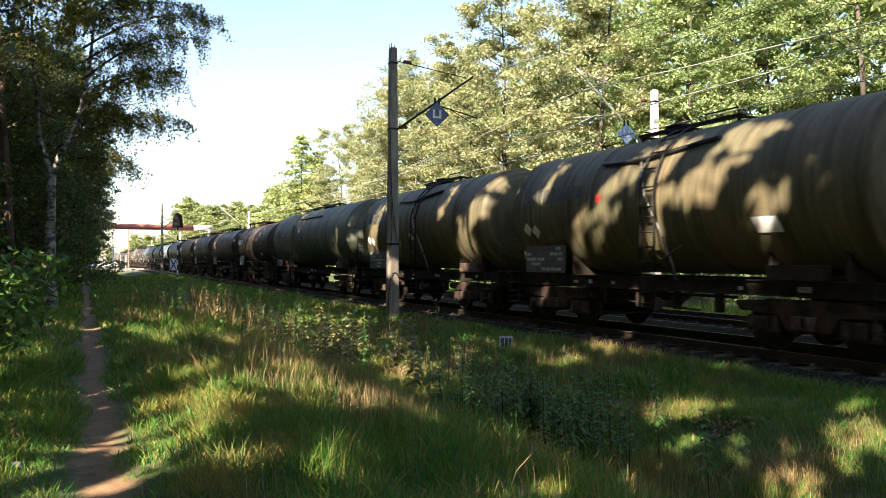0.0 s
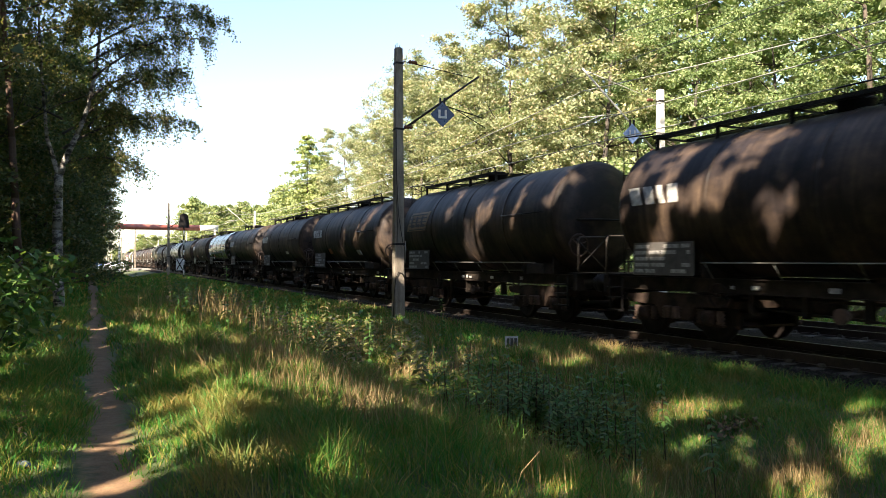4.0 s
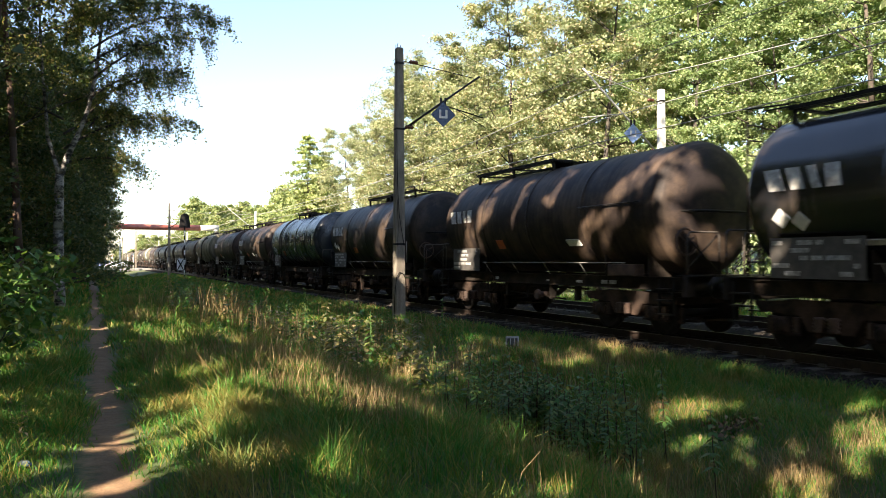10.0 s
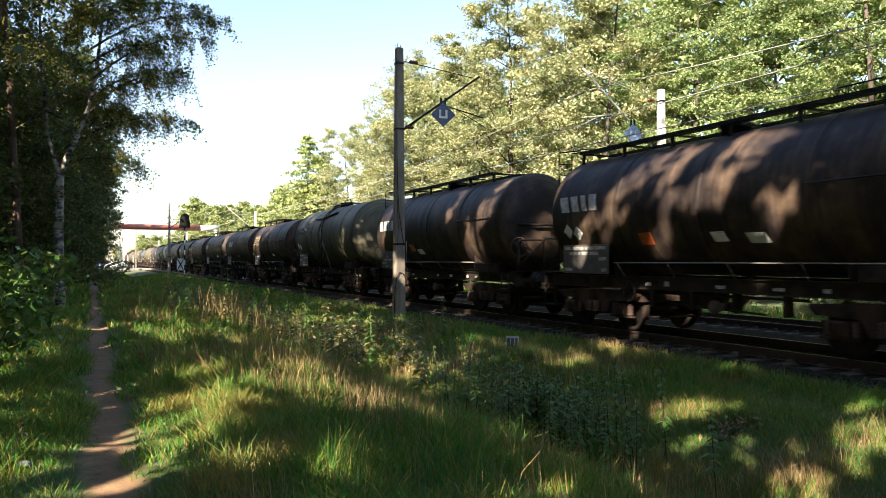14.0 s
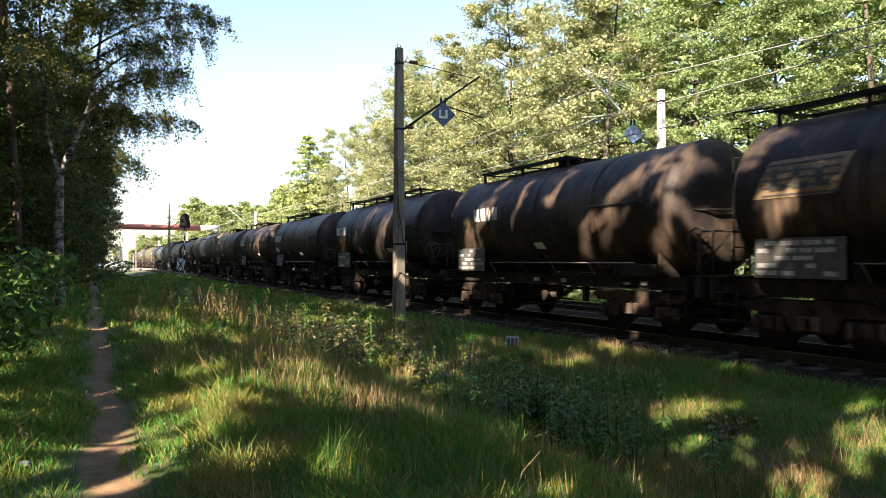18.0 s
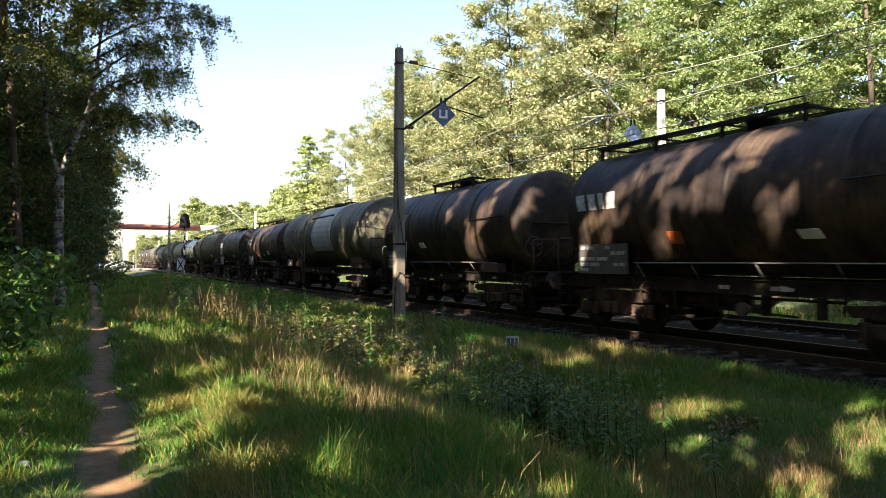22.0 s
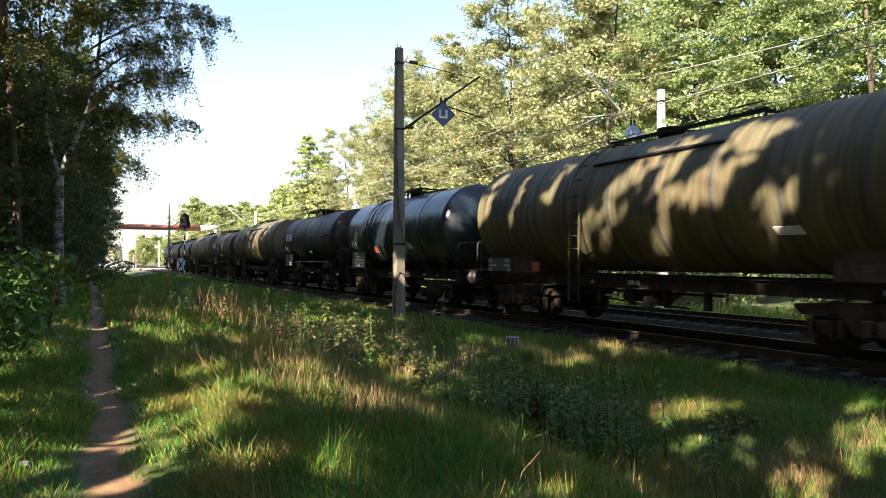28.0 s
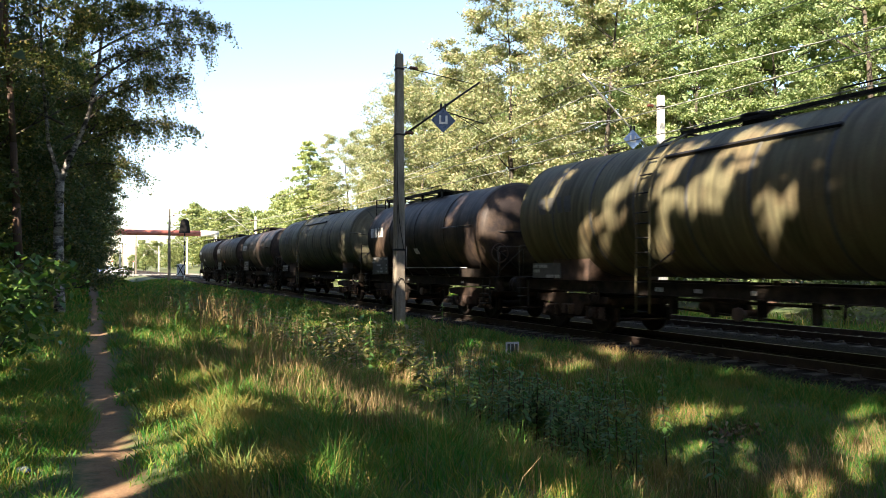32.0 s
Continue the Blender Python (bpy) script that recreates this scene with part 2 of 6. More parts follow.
def thing(name, label, category, group="", kind="", at=None):
    ob = tagged(new(name), label, category, group, kind)
    ob.empty_display_size = 0.2
    if at is not None:
        ob.matrix_world = at
    return ob


def box(bm, x0, x1, y0, y1, z0, z1, bev=0.0):
    vs = [bm.verts.new((x, y, z)) for x in (x0, x1) for y in (y0, y1) for z in (z0, z1)]
    fs = [bm.faces.new([vs[i] for i in q]) for q in ((0, 1, 3, 2), (4, 6, 7, 5), (0, 4, 5, 1), (2, 3, 7, 6), (0, 2, 6, 4), (1, 5, 7, 3))]
    if bev:
        bmesh.ops.bevel(bm, geom=list({e for f in fs for e in f.edges}), offset=bev, segments=1, affect="EDGES")
    return bm


def lathe(bm, profile, axis="Y", seg=32, smooth=True, centre=(0, 0, 0)):
    """Turns (radius, along) pairs round an axis through centre."""
    rings = []
    for r, a in profile:
        ring = []
        for i in range(seg):
            c, s = math.cos(i * math.tau / seg) * r, math.sin(i * math.tau / seg) * r
            p = {"Y": (c, a, s), "X": (a, c, s), "Z": (c, s, a)}[axis]
            ring.append(bm.verts.new((p[0] + centre[0], p[1] + centre[1], p[2] + centre[2])))
        rings.append(ring)
    for k in range(len(rings) - 1):
        for i in range(seg):
            f = bm.faces.new((rings[k][i], rings[k][(i + 1) % seg], rings[k + 1][(i + 1) % seg], rings[k + 1][i]))
            f.smooth = smooth
    bm.faces.new(rings[0][::-1])
    bm.faces.new(rings[-1])
    bmesh.ops.recalc_face_normals(bm, faces=bm.faces[:])
    return bm


def rod(bm, p0, p1, r, seg=8, r1=None):
    p0, p1 = Vector(p0), Vector(p1)
    q = (p1 - p0).to_track_quat("Z", "Y")
    rings = []
    for p, rad in ((p0, r), (p1, r if r1 is None else r1)):
        rings.append([bm.verts.new(p + q @ Vector((math.cos(i * math.tau / seg) * rad, math.sin(i * math.tau / seg) * rad, 0))) for i in range(seg)])
    for i in range(seg):
        bm.faces.new((rings[0][i], rings[0][(i + 1) % seg], rings[1][(i + 1) % seg], rings[1][i])).smooth = True
    bm.faces.new(rings[0][::-1])
    bm.faces.new(rings[1])
    return bm


def tube(bm, points, r, seg=8):
    """One bent bar swept along the points; closed when the last point is the first."""
    pts = [Vector(p) for p in points]
    closed = (pts[0] - pts[-1]).length < 1e-6
    if closed:
        pts.pop()
    n, rings, side = len(pts), [], None
    for i, p in enumerate(pts):
        back = p - pts[i - 1] if i or closed else pts[1] - p
        ahead = pts[(i + 1) % n] - p if i < n - 1 or closed else back
        d = (back.normalized() + ahead.normalized()).normalized()
        if side is None:
            side = d.orthogonal().normalized()
        side = (side - d * side.dot(d)).normalized()
        up = d.cross(side)
        rings.append([bm.verts.new(p + (side * math.cos(k * math.tau / seg) + up * math.sin(k * math.tau / seg)) * r) for k in range(seg)])
    for i in range(n if closed else n - 1):
        p, q = rings[i], rings[(i + 1) % n]
        for k in range(seg):
            bm.faces.new((p[k], p[(k + 1) % seg], q[(k + 1) % seg], q[k])).smooth = True
    if not closed:
        bm.faces.new(rings[0][::-1])
        bm.faces.new(rings[-1])
    return bm


def quad_mesh(name, corners, material):
    """Many loose faces at once; corners: array (n, 3 or 4, 3)."""
    n, c = corners.shape[:2]
    me = bpy.data.meshes.new(name)
    me.vertices.add(n * c)
    me.vertices.foreach_set("co", np.ascontiguousarray(corners, dtype=np.float32).ravel())
    me.loops.add(n * c)
    me.loops.foreach_set("vertex_index", np.arange(n * c, dtype=np.int32))
    me.polygons.add(n)
    me.polygons.foreach_set("loop_start", np.arange(0, n * c, c, dtype=np.int32))
    me.update(calc_edges=True)
    me.materials.append(material)
    return me


# ---- ground ----
PROFILE_X = [-600, -60, -25, -16, -13.2, -12.0, -11.55, -11.1, -10.2, -9.0, -8.0, -6.9, -5.6, -4.3, -3.0, -2.3, -1.9, -1.4, -1.2, 6.2, 6.9, 7.6, 9.5, 14, 30, 60, 600]
PROFILE_Z = [3.0, 1.0, 0.25, 0.02, 0.0, -0.03, -0.08, -0.03, 0.06, 0.02, -0.3, -0.85, -0.75, -0.45, -0.35, -0.30, -0.34, -0.42, -0.42, -0.42, -0.38, -0.4, -0.6, -0.2, 1.5, 4.0, 12.0]


def ground_z(x, y):
    x, y = np.asarray(x, dtype=float), np.asarray(y, dtype=float)
    z = np.interp(x, PROFILE_X, PROFILE_Z)
    rough = 0.05 * np.sin(1.7 * x + 0.6 * y) * np.sin(0.9 * y - 0.5 * x) + 0.03 * np.sin(3.1 * y + 1.3 * x) * np.sin(2.3 * x - 1.1 * y)
    bed = np.clip((np.abs(x - 2.5) - 4.6) / 1.2, 0, 1) * np.clip(np.abs(x + 11.55) / 0.6, 0.15, 1)
    return z + rough * bed


def build_ground():
    xs = np.concatenate([np.linspace(-600, -60, 10), np.linspace(-50, -18, 17), np.linspace(-16, -1.5, 88), np.linspace(-1, 8, 10), np.linspace(9, 30, 22), np.linspace(40, 600, 12)])
    ys = np.concatenate([np.linspace(-300, -40, 9), np.linspace(-30, 0, 16), np.linspace(0.2, 30, 150), np.linspace(31, 90, 60), np.linspace(100, 1200, 23)])
    gx, gy = np.meshgrid(xs, ys, indexing="ij")
    gz = ground_z(gx, gy)
    nx, ny = gx.shape
    idx = np.arange(nx * ny).reshape(nx, ny)
    faces = np.stack([idx[:-1, :-1], idx[1:, :-1], idx[1:, 1:], idx[:-1, 1:]], -1).reshape(-1, 4)
    me = bpy.data.meshes.new("ground")
    me.from_pydata(np.stack([gx, gy, gz], -1).reshape(-1, 3).tolist(), [], faces.tolist())
    me.materials.append(M_GROUND)
    me.polygons.foreach_set("use_smooth", [True] * len(me.polygons))
    tagged(new("ground", me), "grassy ground with a trodden earth path beside a ditch", "ground", kind="structure")


build_ground()
TRACK2 = 4.6


def build_track(cx, label):
    track = thing("railway_track", label, "railway track", kind="structure")
    bm = bmesh.new()
    for y0, y1 in ((-60, 40), (40, 400)):
        prof = [(-2.3, -0.36), (-2.0, -0.30), (-1.45, -0.19), (1.5, -0.19), (2.15, -0.5)]
        a = [bm.verts.new((cx + x, y0, z)) for x, z in prof]
        b = [bm.verts.new((cx + x, y1, z)) for x, z in prof]
        for i in range(4):
            bm.faces.new((a[i], a[i + 1], b[i + 1], b[i]))
    part("ballast_bed", bm, M_BALLAST, track)
    for sx in (-0.7525, 0.7525):
        bm = bmesh.new()
        box(bm, cx + sx - 0.075, cx + sx + 0.075, -60, 400, -0.17, -0.155)
        box(bm, cx + sx - 0.009, cx + sx + 0.009, -60, 400, -0.155, -0.035)
        box(bm, cx + sx - 0.036, cx + sx + 0.036, -60, 400, -0.035, -0.004)
        rail = part("rail", bm, M_RAIL, track, "rusty steel rail with a shiny top")
        bm = bmesh.new()
        box(bm, cx + sx - 0.03, cx + sx + 0.03, -60, 400, -0.0035, 0.0)
        part("running_face", bm, M_RAILTOP, rail)
    # concrete sleepers, their ends just proud of the ballast
    me = bpy.data.meshes.new("sleeper")
    bm = box(bmesh.new(), -1.25, 1.25, -0.12, 0.12, -0.2, -0.09, 0.012)
    for sx in (-0.7525, 0.7525):
        box(bm, sx - 0.16, sx + 0.16, -0.075, 0.075, -0.092, -0.07)
        for ox in (-0.115, 0.115):
            box(bm, sx + ox - 0.03, sx + ox + 0.03, -0.05, 0.05, -0.07, -0.03)
    for v in bm.verts:
        v.co.z -= 0.085
    bm.to_mesh(me)
    bm.free()
    me.materials.append(M_SLEEPER)
    for k in range(110):
        ob = new("sleeper", me)
        ob.parent = track
        ob.location = (cx, -8 + k * 0.6, 0)
    return track


near_track = build_track(0, "railway track with rusty rails on dark ballast, under the passing train")
far_track = build_track(TRACK2, "second railway track on dark ballast beside the first")


# ---- tank wagons ----
def saddle(bm, x0, x1, y0, y1, tank_r, tank_z, z0):
    """A plate that rises from the frame to the round of the tank."""
    xs = np.linspace(x0, x1, 7)
    for ya, yb in ((y0, y1),):
        top = []
        for x in xs:
            zt = tank_z - math.sqrt(max(0.02, (tank_r - 0.02) ** 2 - x * x))
            top.append((x, zt))
        fr = [bm.verts.new((x, ya, z)) for x, z in top] + [bm.verts.new((x1, ya, z0)), bm.verts.new((x0, ya, z0))]
        bk = [bm.verts.new((v.co.x, yb, v.co.z)) for v in fr]
        bm.faces.new(fr)
        bm.faces.new(bk[::-1])
        n = len(fr)
        for i in range(n):
            bm.faces.new((fr[i], bk[i], bk[(i + 1) % n], fr[(i + 1) % n]))
    return bm


def patch(bm, r, zc, y0, y1, a0, a1, thick=0.012, shear=0.0, seg=3):
    """A thin plate bent round the tank's near side; angles in degrees above the horizontal."""
    fr, bk = [], []
    for k in range(seg + 1):
        a = radians(a0 + (a1 - a0) * k / seg)
        dy = shear * (k / seg - 0.5)
        for lst, rad in ((fr, r + thick), (bk, r - 0.01)):
            lst.append([bm.verts.new((-rad * math.cos(a), y + dy, zc + rad * math.sin(a))) for y in (y0, y1)])
    for k in range(seg):
        bm.faces.new((fr[k][0], fr[k + 1][0], fr[k + 1][1], fr[k][1]))
        for j in (0, 1):
            bm.faces.new((fr[k][j], fr[k + 1][j], bk[k + 1][j], bk[k][j]))
    bm.faces.new((fr[0][0], fr[0][1], bk[0][1], bk[0][0]))
    bm.faces.new((fr[-1][0], fr[-1][1], bk[-1][1], bk[-1][0]))
    bmesh.ops.recalc_face_normals(bm, faces=bm.faces[:])
    return bm


def diamond_patch(bm, r, zc, y, a, size):
    q = []
    for dy, da in ((-size, 0), (0, size / r), (size, 0), (0, -size / r)):
        ang = radians(a) + da
        q.append((-(r + 0.015) * math.cos(ang), y + dy, zc + (r + 0.015) * math.sin(ang)))
    f = [bm.verts.new(p) for p in q]
    g = [bm.verts.new((p[0] + 0.02, p[1], p[2])) for p in q]
    bm.faces.new(f)
    for i in range(4):
        bm.faces.new((f[i], g[i], g[(i + 1) % 4], f[(i + 1) % 4]))
    return bm


def build_bogie(parent, y, name="bogie"):
    bg = part(name, bogie_frame(), M_BOGIE, parent)
    bg.location = (0, y, 0)
    for dy in (-0.9, 0.9):
        bm = bmesh.new()
        for sx in (-1, 1):
            lathe(bm, [(0.10, sx * 0.69), (0.30, sx * 0.70), (0.36, sx * 0.715), (0.40, sx * 0.69), (0.46, sx * 0.70), (0.46, sx * 0.80), (0.40, sx * 0.825), (0.37, sx * 0.79), (0.14, sx * 0.80), (0.12, sx * 0.88)], "X", 18)
        rod(bm, (-0.7, 0, 0), (0.7, 0, 0), 0.085, 10)
        ws = part("wheelset", bm, M_WHEEL, bg, "pair of steel wheels on an axle")
        ws.location = (0, dy, 0.46)
        for sx in (-1, 1):
            bm = box(bmesh.new(), sx * 0.90, sx * 1.10, dy - 0.15, dy + 0.15, 0.34, 0.62, 0.03)
            axle = part("axle_box", bm, M_BOGIE, bg)
            part("axle_cap", lathe(bmesh.new(), [(0.115, sx * 1.09), (0.115, sx * 1.125), (0.09, sx * 1.135), (0.02, sx * 1.14)], "X", 12, centre=(0, dy, 0.47)), M_BOGIE, axle)
            for oy in (-0.25, 0.25):
                part("coil_spring", lathe(bmesh.new(), [(0.085 if k % 2 else 0.06, 0.36 + 0.038 * k) for k in range(8)], "Z", 7, centre=(sx * 1.0, dy + oy, 0)), M_RUST, bg)
    for sx in (-1, 1):
        for oy in (-0.12, 0.12):
            part("bolster_spring", lathe(bmesh.new(), [(0.10 if k % 2 else 0.07, 0.42 + 0.03 * k) for k in range(9)], "Z", 8, centre=(sx * 1.13, oy, 0)), M_RUST, bg)
    for dy in (-0.42, 0.42, -1.39, 1.39):
        bm = bmesh.new()
        for sx in (-1, 1):
            box(bm, sx * 0.75 - 0.06, sx * 0.75 + 0.06, dy - 0.035, dy + 0.035, 0.28, 0.6, 0.01)
        rod(bm, (-0.85, dy, 0.33), (0.85, dy, 0.33), 0.025, 6)
        part("brake_beam", bm, M_BOGIE, bg)
    return bg


def bogie_frame():
    bm = bmesh.new()
    for sx in (-1, 1):
        # side frame: dropped ends over the axle boxes, deeper middle
        prof = [(-1.45, 0.80), (-1.35, 0.70), (-0.55, 0.66), (-0.40, 0.40), (0.40, 0.40), (0.55, 0.66), (1.35, 0.70), (1.45, 0.80), (1.45, 0.86), (0.5, 0.92), (-0.5, 0.92), (-1.45, 0.86)]
        a = [bm.verts.new((sx * 0.95, y, z)) for y, z in prof]
        b = [bm.verts.new((sx * 1.06, y, z)) for y, z in prof]
        bm.faces.new(a)
        bm.faces.new(b[::-1])
        for i in range(len(prof)):
            bm.faces.new((a[i], b[i], b[(i + 1) % len(prof)], a[(i + 1) % len(prof)]))
        for oy in (-0.9, 0.9):
            box(bm, sx * 0.93 - 0.02, sx * 1.08 + 0.02, oy - 0.36, oy + 0.36, 0.32, 0.36)
    box(bm, -0.95, 0.95, -0.22, 0.22, 0.55, 0.85, 0.02)
    for oy in (-1.38, 1.38):
        box(bm, -0.95, 0.95, oy - 0.06, oy + 0.06, 0.68, 0.82)
    for oy in (-0.36, 0.36):
        for sx in (-0.75, 0.75):
            box(bm, sx - 0.05, sx + 0.05, oy - 0.05 + math.copysign(0.05, oy), oy + 0.05, 0.3, 0.62)
    bmesh.ops.recalc_face_normals(bm, faces=bm.faces[:])
    return bm


SPEC = {  # overall length, barrel, radius, axis height, bogie half-spacing
    "plain": (12.24, 9.5, 1.42, 2.69, 3.55),
    "ladder": (12.24, 9.6, 1.50, 2.81, 3.55),
    "long": (15.8, 13.4, 1.50, 2.83, 5.1),
    "smooth": (12.24, 9.6, 1.44, 2.69, 3.55),
}


def build_walkway(w, kind, y0, y1):
    lob, barrel, r, zc, bog = SPEC[kind]
    zw, half = (zc + r + 0.15, 0.62) if kind in ("plain", "smooth") else (zc + r + 0.06, 0.42)
    bm = box(bmesh.new(), -half - 0.015, -half + 0.015, y0, y1, zw - 0.03, zw + 0.035)
    for y in (y0, y1 - 0.04):
        box(bm, -half, half, y, y + 0.04, zw - 0.03, zw - 0.005)
    box(bm, half - 0.015, half + 0.015, y0, y1, zw - 0.03, zw + 0.035)
    walkway = part("walkway", bm, M_DARKSTEEL, w, "dark steel walkway on the tank's top")
    for x in (-0.82, -0.56, 0.56, 0.82):
        part("board", box(bmesh.new(), x * half - 0.11 * half, x * half + 0.11 * half, y0 + 0.04, y1 - 0.04, zw, zw + 0.025), M_DARKSTEEL, walkway)
    for y in np.linspace(y0 + 0.1, y1 - 0.1, max(3, int((y1 - y0) / 1.3))):
        bm = box(bmesh.new(), -half - 0.02, half + 0.02, y - 0.025, y + 0.025, zw - 0.04, zw - 0.003)
        for x in (-half + 0.05, half - 0.05):
            box(bm, x - 0.035, x + 0.035, y - 0.03, y + 0.03, zc + math.sqrt(r * r - x * x) - 0.02, zw - 0.04)
        part("bracket", bm, M_DARKSTEEL, walkway)
    if kind == "plain" and y1 > barrel / 2 - 0.4:
        ye = barrel / 2 + 0.62
        bm = tube(bmesh.new(), [(-0.82, ye, 1.29), (-0.82, ye, zw + 0.1), (-0.62, y1, zw + 0.08)], 0.02, 6)
        tube(bm, [(-0.42, ye, 1.29), (-0.42, ye, zw + 0.1), (-0.4, y1, zw + 0.08)], 0.02, 6)
        part("end_ladder", bm, M_DARKSTEEL, walkway)
        for z in np.arange(1.55, zw, 0.28):
            part("rung", rod(bmesh.new(), (-0.82, ye, z), (-0.42, ye, z), 0.014, 5), M_DARKSTEEL, walkway)
    part("hatch_rail", tube(bmesh.new(), [(-half, y0 + 0.05, zw), (-half, y0 + 0.1, zw + 0.16), (-half, y0 + 0.9, zw + 0.16), (-half, y0 + 0.95, zw)], 0.02, 6), M_DARKSTEEL, walkway)
    part("end_rail", tube(bmesh.new(), [(-half, y1 - 0.02, zw), (-half, y1 - 0.02, zw + 0.12), (half, y1 - 0.02, zw + 0.12), (half, y1 - 0.02, zw)], 0.018, 6), M_DARKSTEEL, walkway)


def build_wagon(kind, paint):
    lob, barrel, r, zc, bog = SPEC[kind]
    hb, hl = barrel / 2, lob / 2
    w = thing("tank_wagon", "tank wagon", "tank wagon", "wagons of the passing train")
    bm = bmesh.new()
    lathe(bm, [(r, -hb), (r, hb)], "Y", 64)
    for f in [f for f in bm.faces if len(f.verts) > 4]:
        bm.faces.remove(f)
    bmesh.ops.translate(bm, verts=bm.verts, vec=(0, 0, zc))
    tank = part("tank_shell", bm, paint, w)
    dome = 0.46
    for sy in (-1, 1):
        prof = [(r, sy * hb)] + [(r * math.cos(a), sy * (hb + dome * math.sin(a))) for a in np.linspace(0.12, 1.5, 8)]
        bm = lathe(bmesh.new(), prof, "Y", 64)
        bmesh.ops.translate(bm, verts=bm.verts, vec=(0, 0, zc))
        end = part("tank_end", bm, paint, w)
        if kind == "long":
            bm = bmesh.new()
            for k in range(7):
                a0 = k * math.tau / 7 + 0.3
                pts = [(math.cos(a0) * (r * math.cos(a) + 0.005), sy * (hb + dome * math.sin(a) + 0.008), zc + math.sin(a0) * (r * math.cos(a) + 0.005)) for a in np.linspace(0.02, 1.35, 8)]
                tube(bm, pts, 0.016, 5)
            bmesh.ops.translate(lathe(bm, [(0.24, sy * (hb + dome - 0.03)), (0.24, sy * (hb + dome + 0.03)), (0.02, sy * (hb + dome + 0.04))], "Y", 16), verts=bm.verts[-48:], vec=(0, 0, zc))
            part("cladding_seam", bm, M_DARKBAR, end)
        bm = bmesh.new()
        lathe(bm, [(r + 0.004, sy * hb - 0.03), (r + 0.012, sy * hb), (r + 0.004, sy * hb + 0.03)], "Y", 64)
        for f in [f for f in bm.faces if len(f.verts) > 4]:
            bm.faces.remove(f)
        bmesh.ops.translate(bm, verts=bm.verts, vec=(0, 0, zc))
        part("weld_seam", bm, paint, w)
    n_band = {"long": 8, "ladder": 5, "plain": 3, "smooth": 4}[kind]
    for k in range(n_band):
        y = -hb + (k + 1) * barrel / (n_band + 1)
        bm = lathe(bmesh.new(), [(r + 0.002, y - 0.045), (r + 0.014, y - 0.03), (r + 0.014, y + 0.03), (r + 0.002, y + 0.045)], "Y", 64)
        for f in [f for f in bm.faces if len(f.verts) > 4]:
            bm.faces.remove(f)
        bmesh.ops.translate(bm, verts=bm.verts, vec=(0, 0, zc))
        part("clad_band" if kind == "long" else "tank_band", bm, M_DARKBAR if kind == "long" else paint, w)
    # underframe
    bm = bmesh.new()
    for sx in (-1, 1):
        box(bm, sx * 0.98 - 0.05, sx * 0.98 + 0.05, -hl + 0.62, hl - 0.62, 0.98, 1.22)
        box(bm, sx * 0.98 - 0.11, sx * 0.98 + 0.11, -hl + 0.62, hl - 0.62, 0.965, 0.98)
        box(bm, sx * 0.98 - 0.11, sx * 0.98 + 0.11, -hl + 0.62, hl - 0.62, 1.22, 1.235)
    for y in np.linspace(-hl + 1.6, hl - 1.6, 7):
        box(bm, -0.95, 0.95, y - 0.06, y + 0.06, 1.0, 1.2)
    part("underframe", bm, M_FRAME, w)
    for sy in (-1, 1):
        bm = box(bmesh.new(), -1.25, 1.25, sy * (hl - 0.62) - 0.07, sy * (hl - 0.62) + 0.07, 0.86, 1.26, 0.01)
        beam = part("headstock", bm, M_FRAME, w)
        for sx in (-1, 1):
            bm = bmesh.new()
            s0, s1 = sy * (hl - 0.56), sy * (hl - 0.06)
            lathe(bm, [(0.17, s0), (0.17, s0 + sy * 0.03), (0.11, s0 + sy * 0.05), (0.11, s1 - sy * 0.18), (0.085, s1 - sy * 0.17), (0.085, s1 - sy * 0.06), (0.22, s1 - sy * 0.05), (0.225, s1), (0.05, s1 + sy * 0.03)], "Y", 14, centre=(sx * 0.875, 0, 1.06))
            part("buffer", bm, M_DARKSTEEL, beam)
        bm = box(bmesh.new(), -0.04, 0.04, sy * (hl - 0.06) - 0.3, sy * (hl - 0.06) + 0.3, 0.95, 1.08, 0.01)
        rod(bm, (0, sy * (hl - 0.1), 0.98), (0, sy * (hl - 0.35), 0.66), 0.035, 6)
        part("coupling_hook", bm, M_DARKSTEEL, beam)
        for sx in (-1, 1):
            bm = bmesh.new()
            y0 = sy * (hl - 1.05)
            for z in (0.5, 0.78, 1.0):
                box(bm, sx * 1.30 - 0.12, sx * 1.30 + 0.05, y0 - 0.2, y0 + 0.2, z - 0.015, z + 0.015)
            for oy in (-0.2, 0.2):
                box(bm, sx * 1.30 - 0.02, sx * 1.30 + 0.02, y0 + oy - 0.015, y0 + oy + 0.015, 0.48, 1.2)
            part("footstep", bm, M_DARKSTEEL, w)
        for off in (-0.72, 0.72):
            part("saddle", saddle(bmesh.new(), -1.05, 1.05, sy * bog + off - 0.025, sy * bog + off + 0.025, r, zc, 1.23), M_RUST if kind == "long" else M_FRAME, w)
        for sx in (-1, 1) if kind == "long" else ():
            xx, zt = sx * 1.03, zc - math.sqrt(r * r - 1.0)
            part("saddle_plate", box(bmesh.new(), xx - 0.015, xx + 0.015, sy * bog - 0.69, sy * bog + 0.69, 1.23, zt + 0.1), M_RUST, w)
        # end platform with rails
        bm = box(bmesh.new(), -1.2, 1.2, sy * (hl - 0.62) - 0.35, sy * (hl - 0.62) + 0.35, 1.265, 1.29)
        plat = part("end_platform", bm, M_DARKSTEEL, w)
        yy = sy * (hl - 0.58)
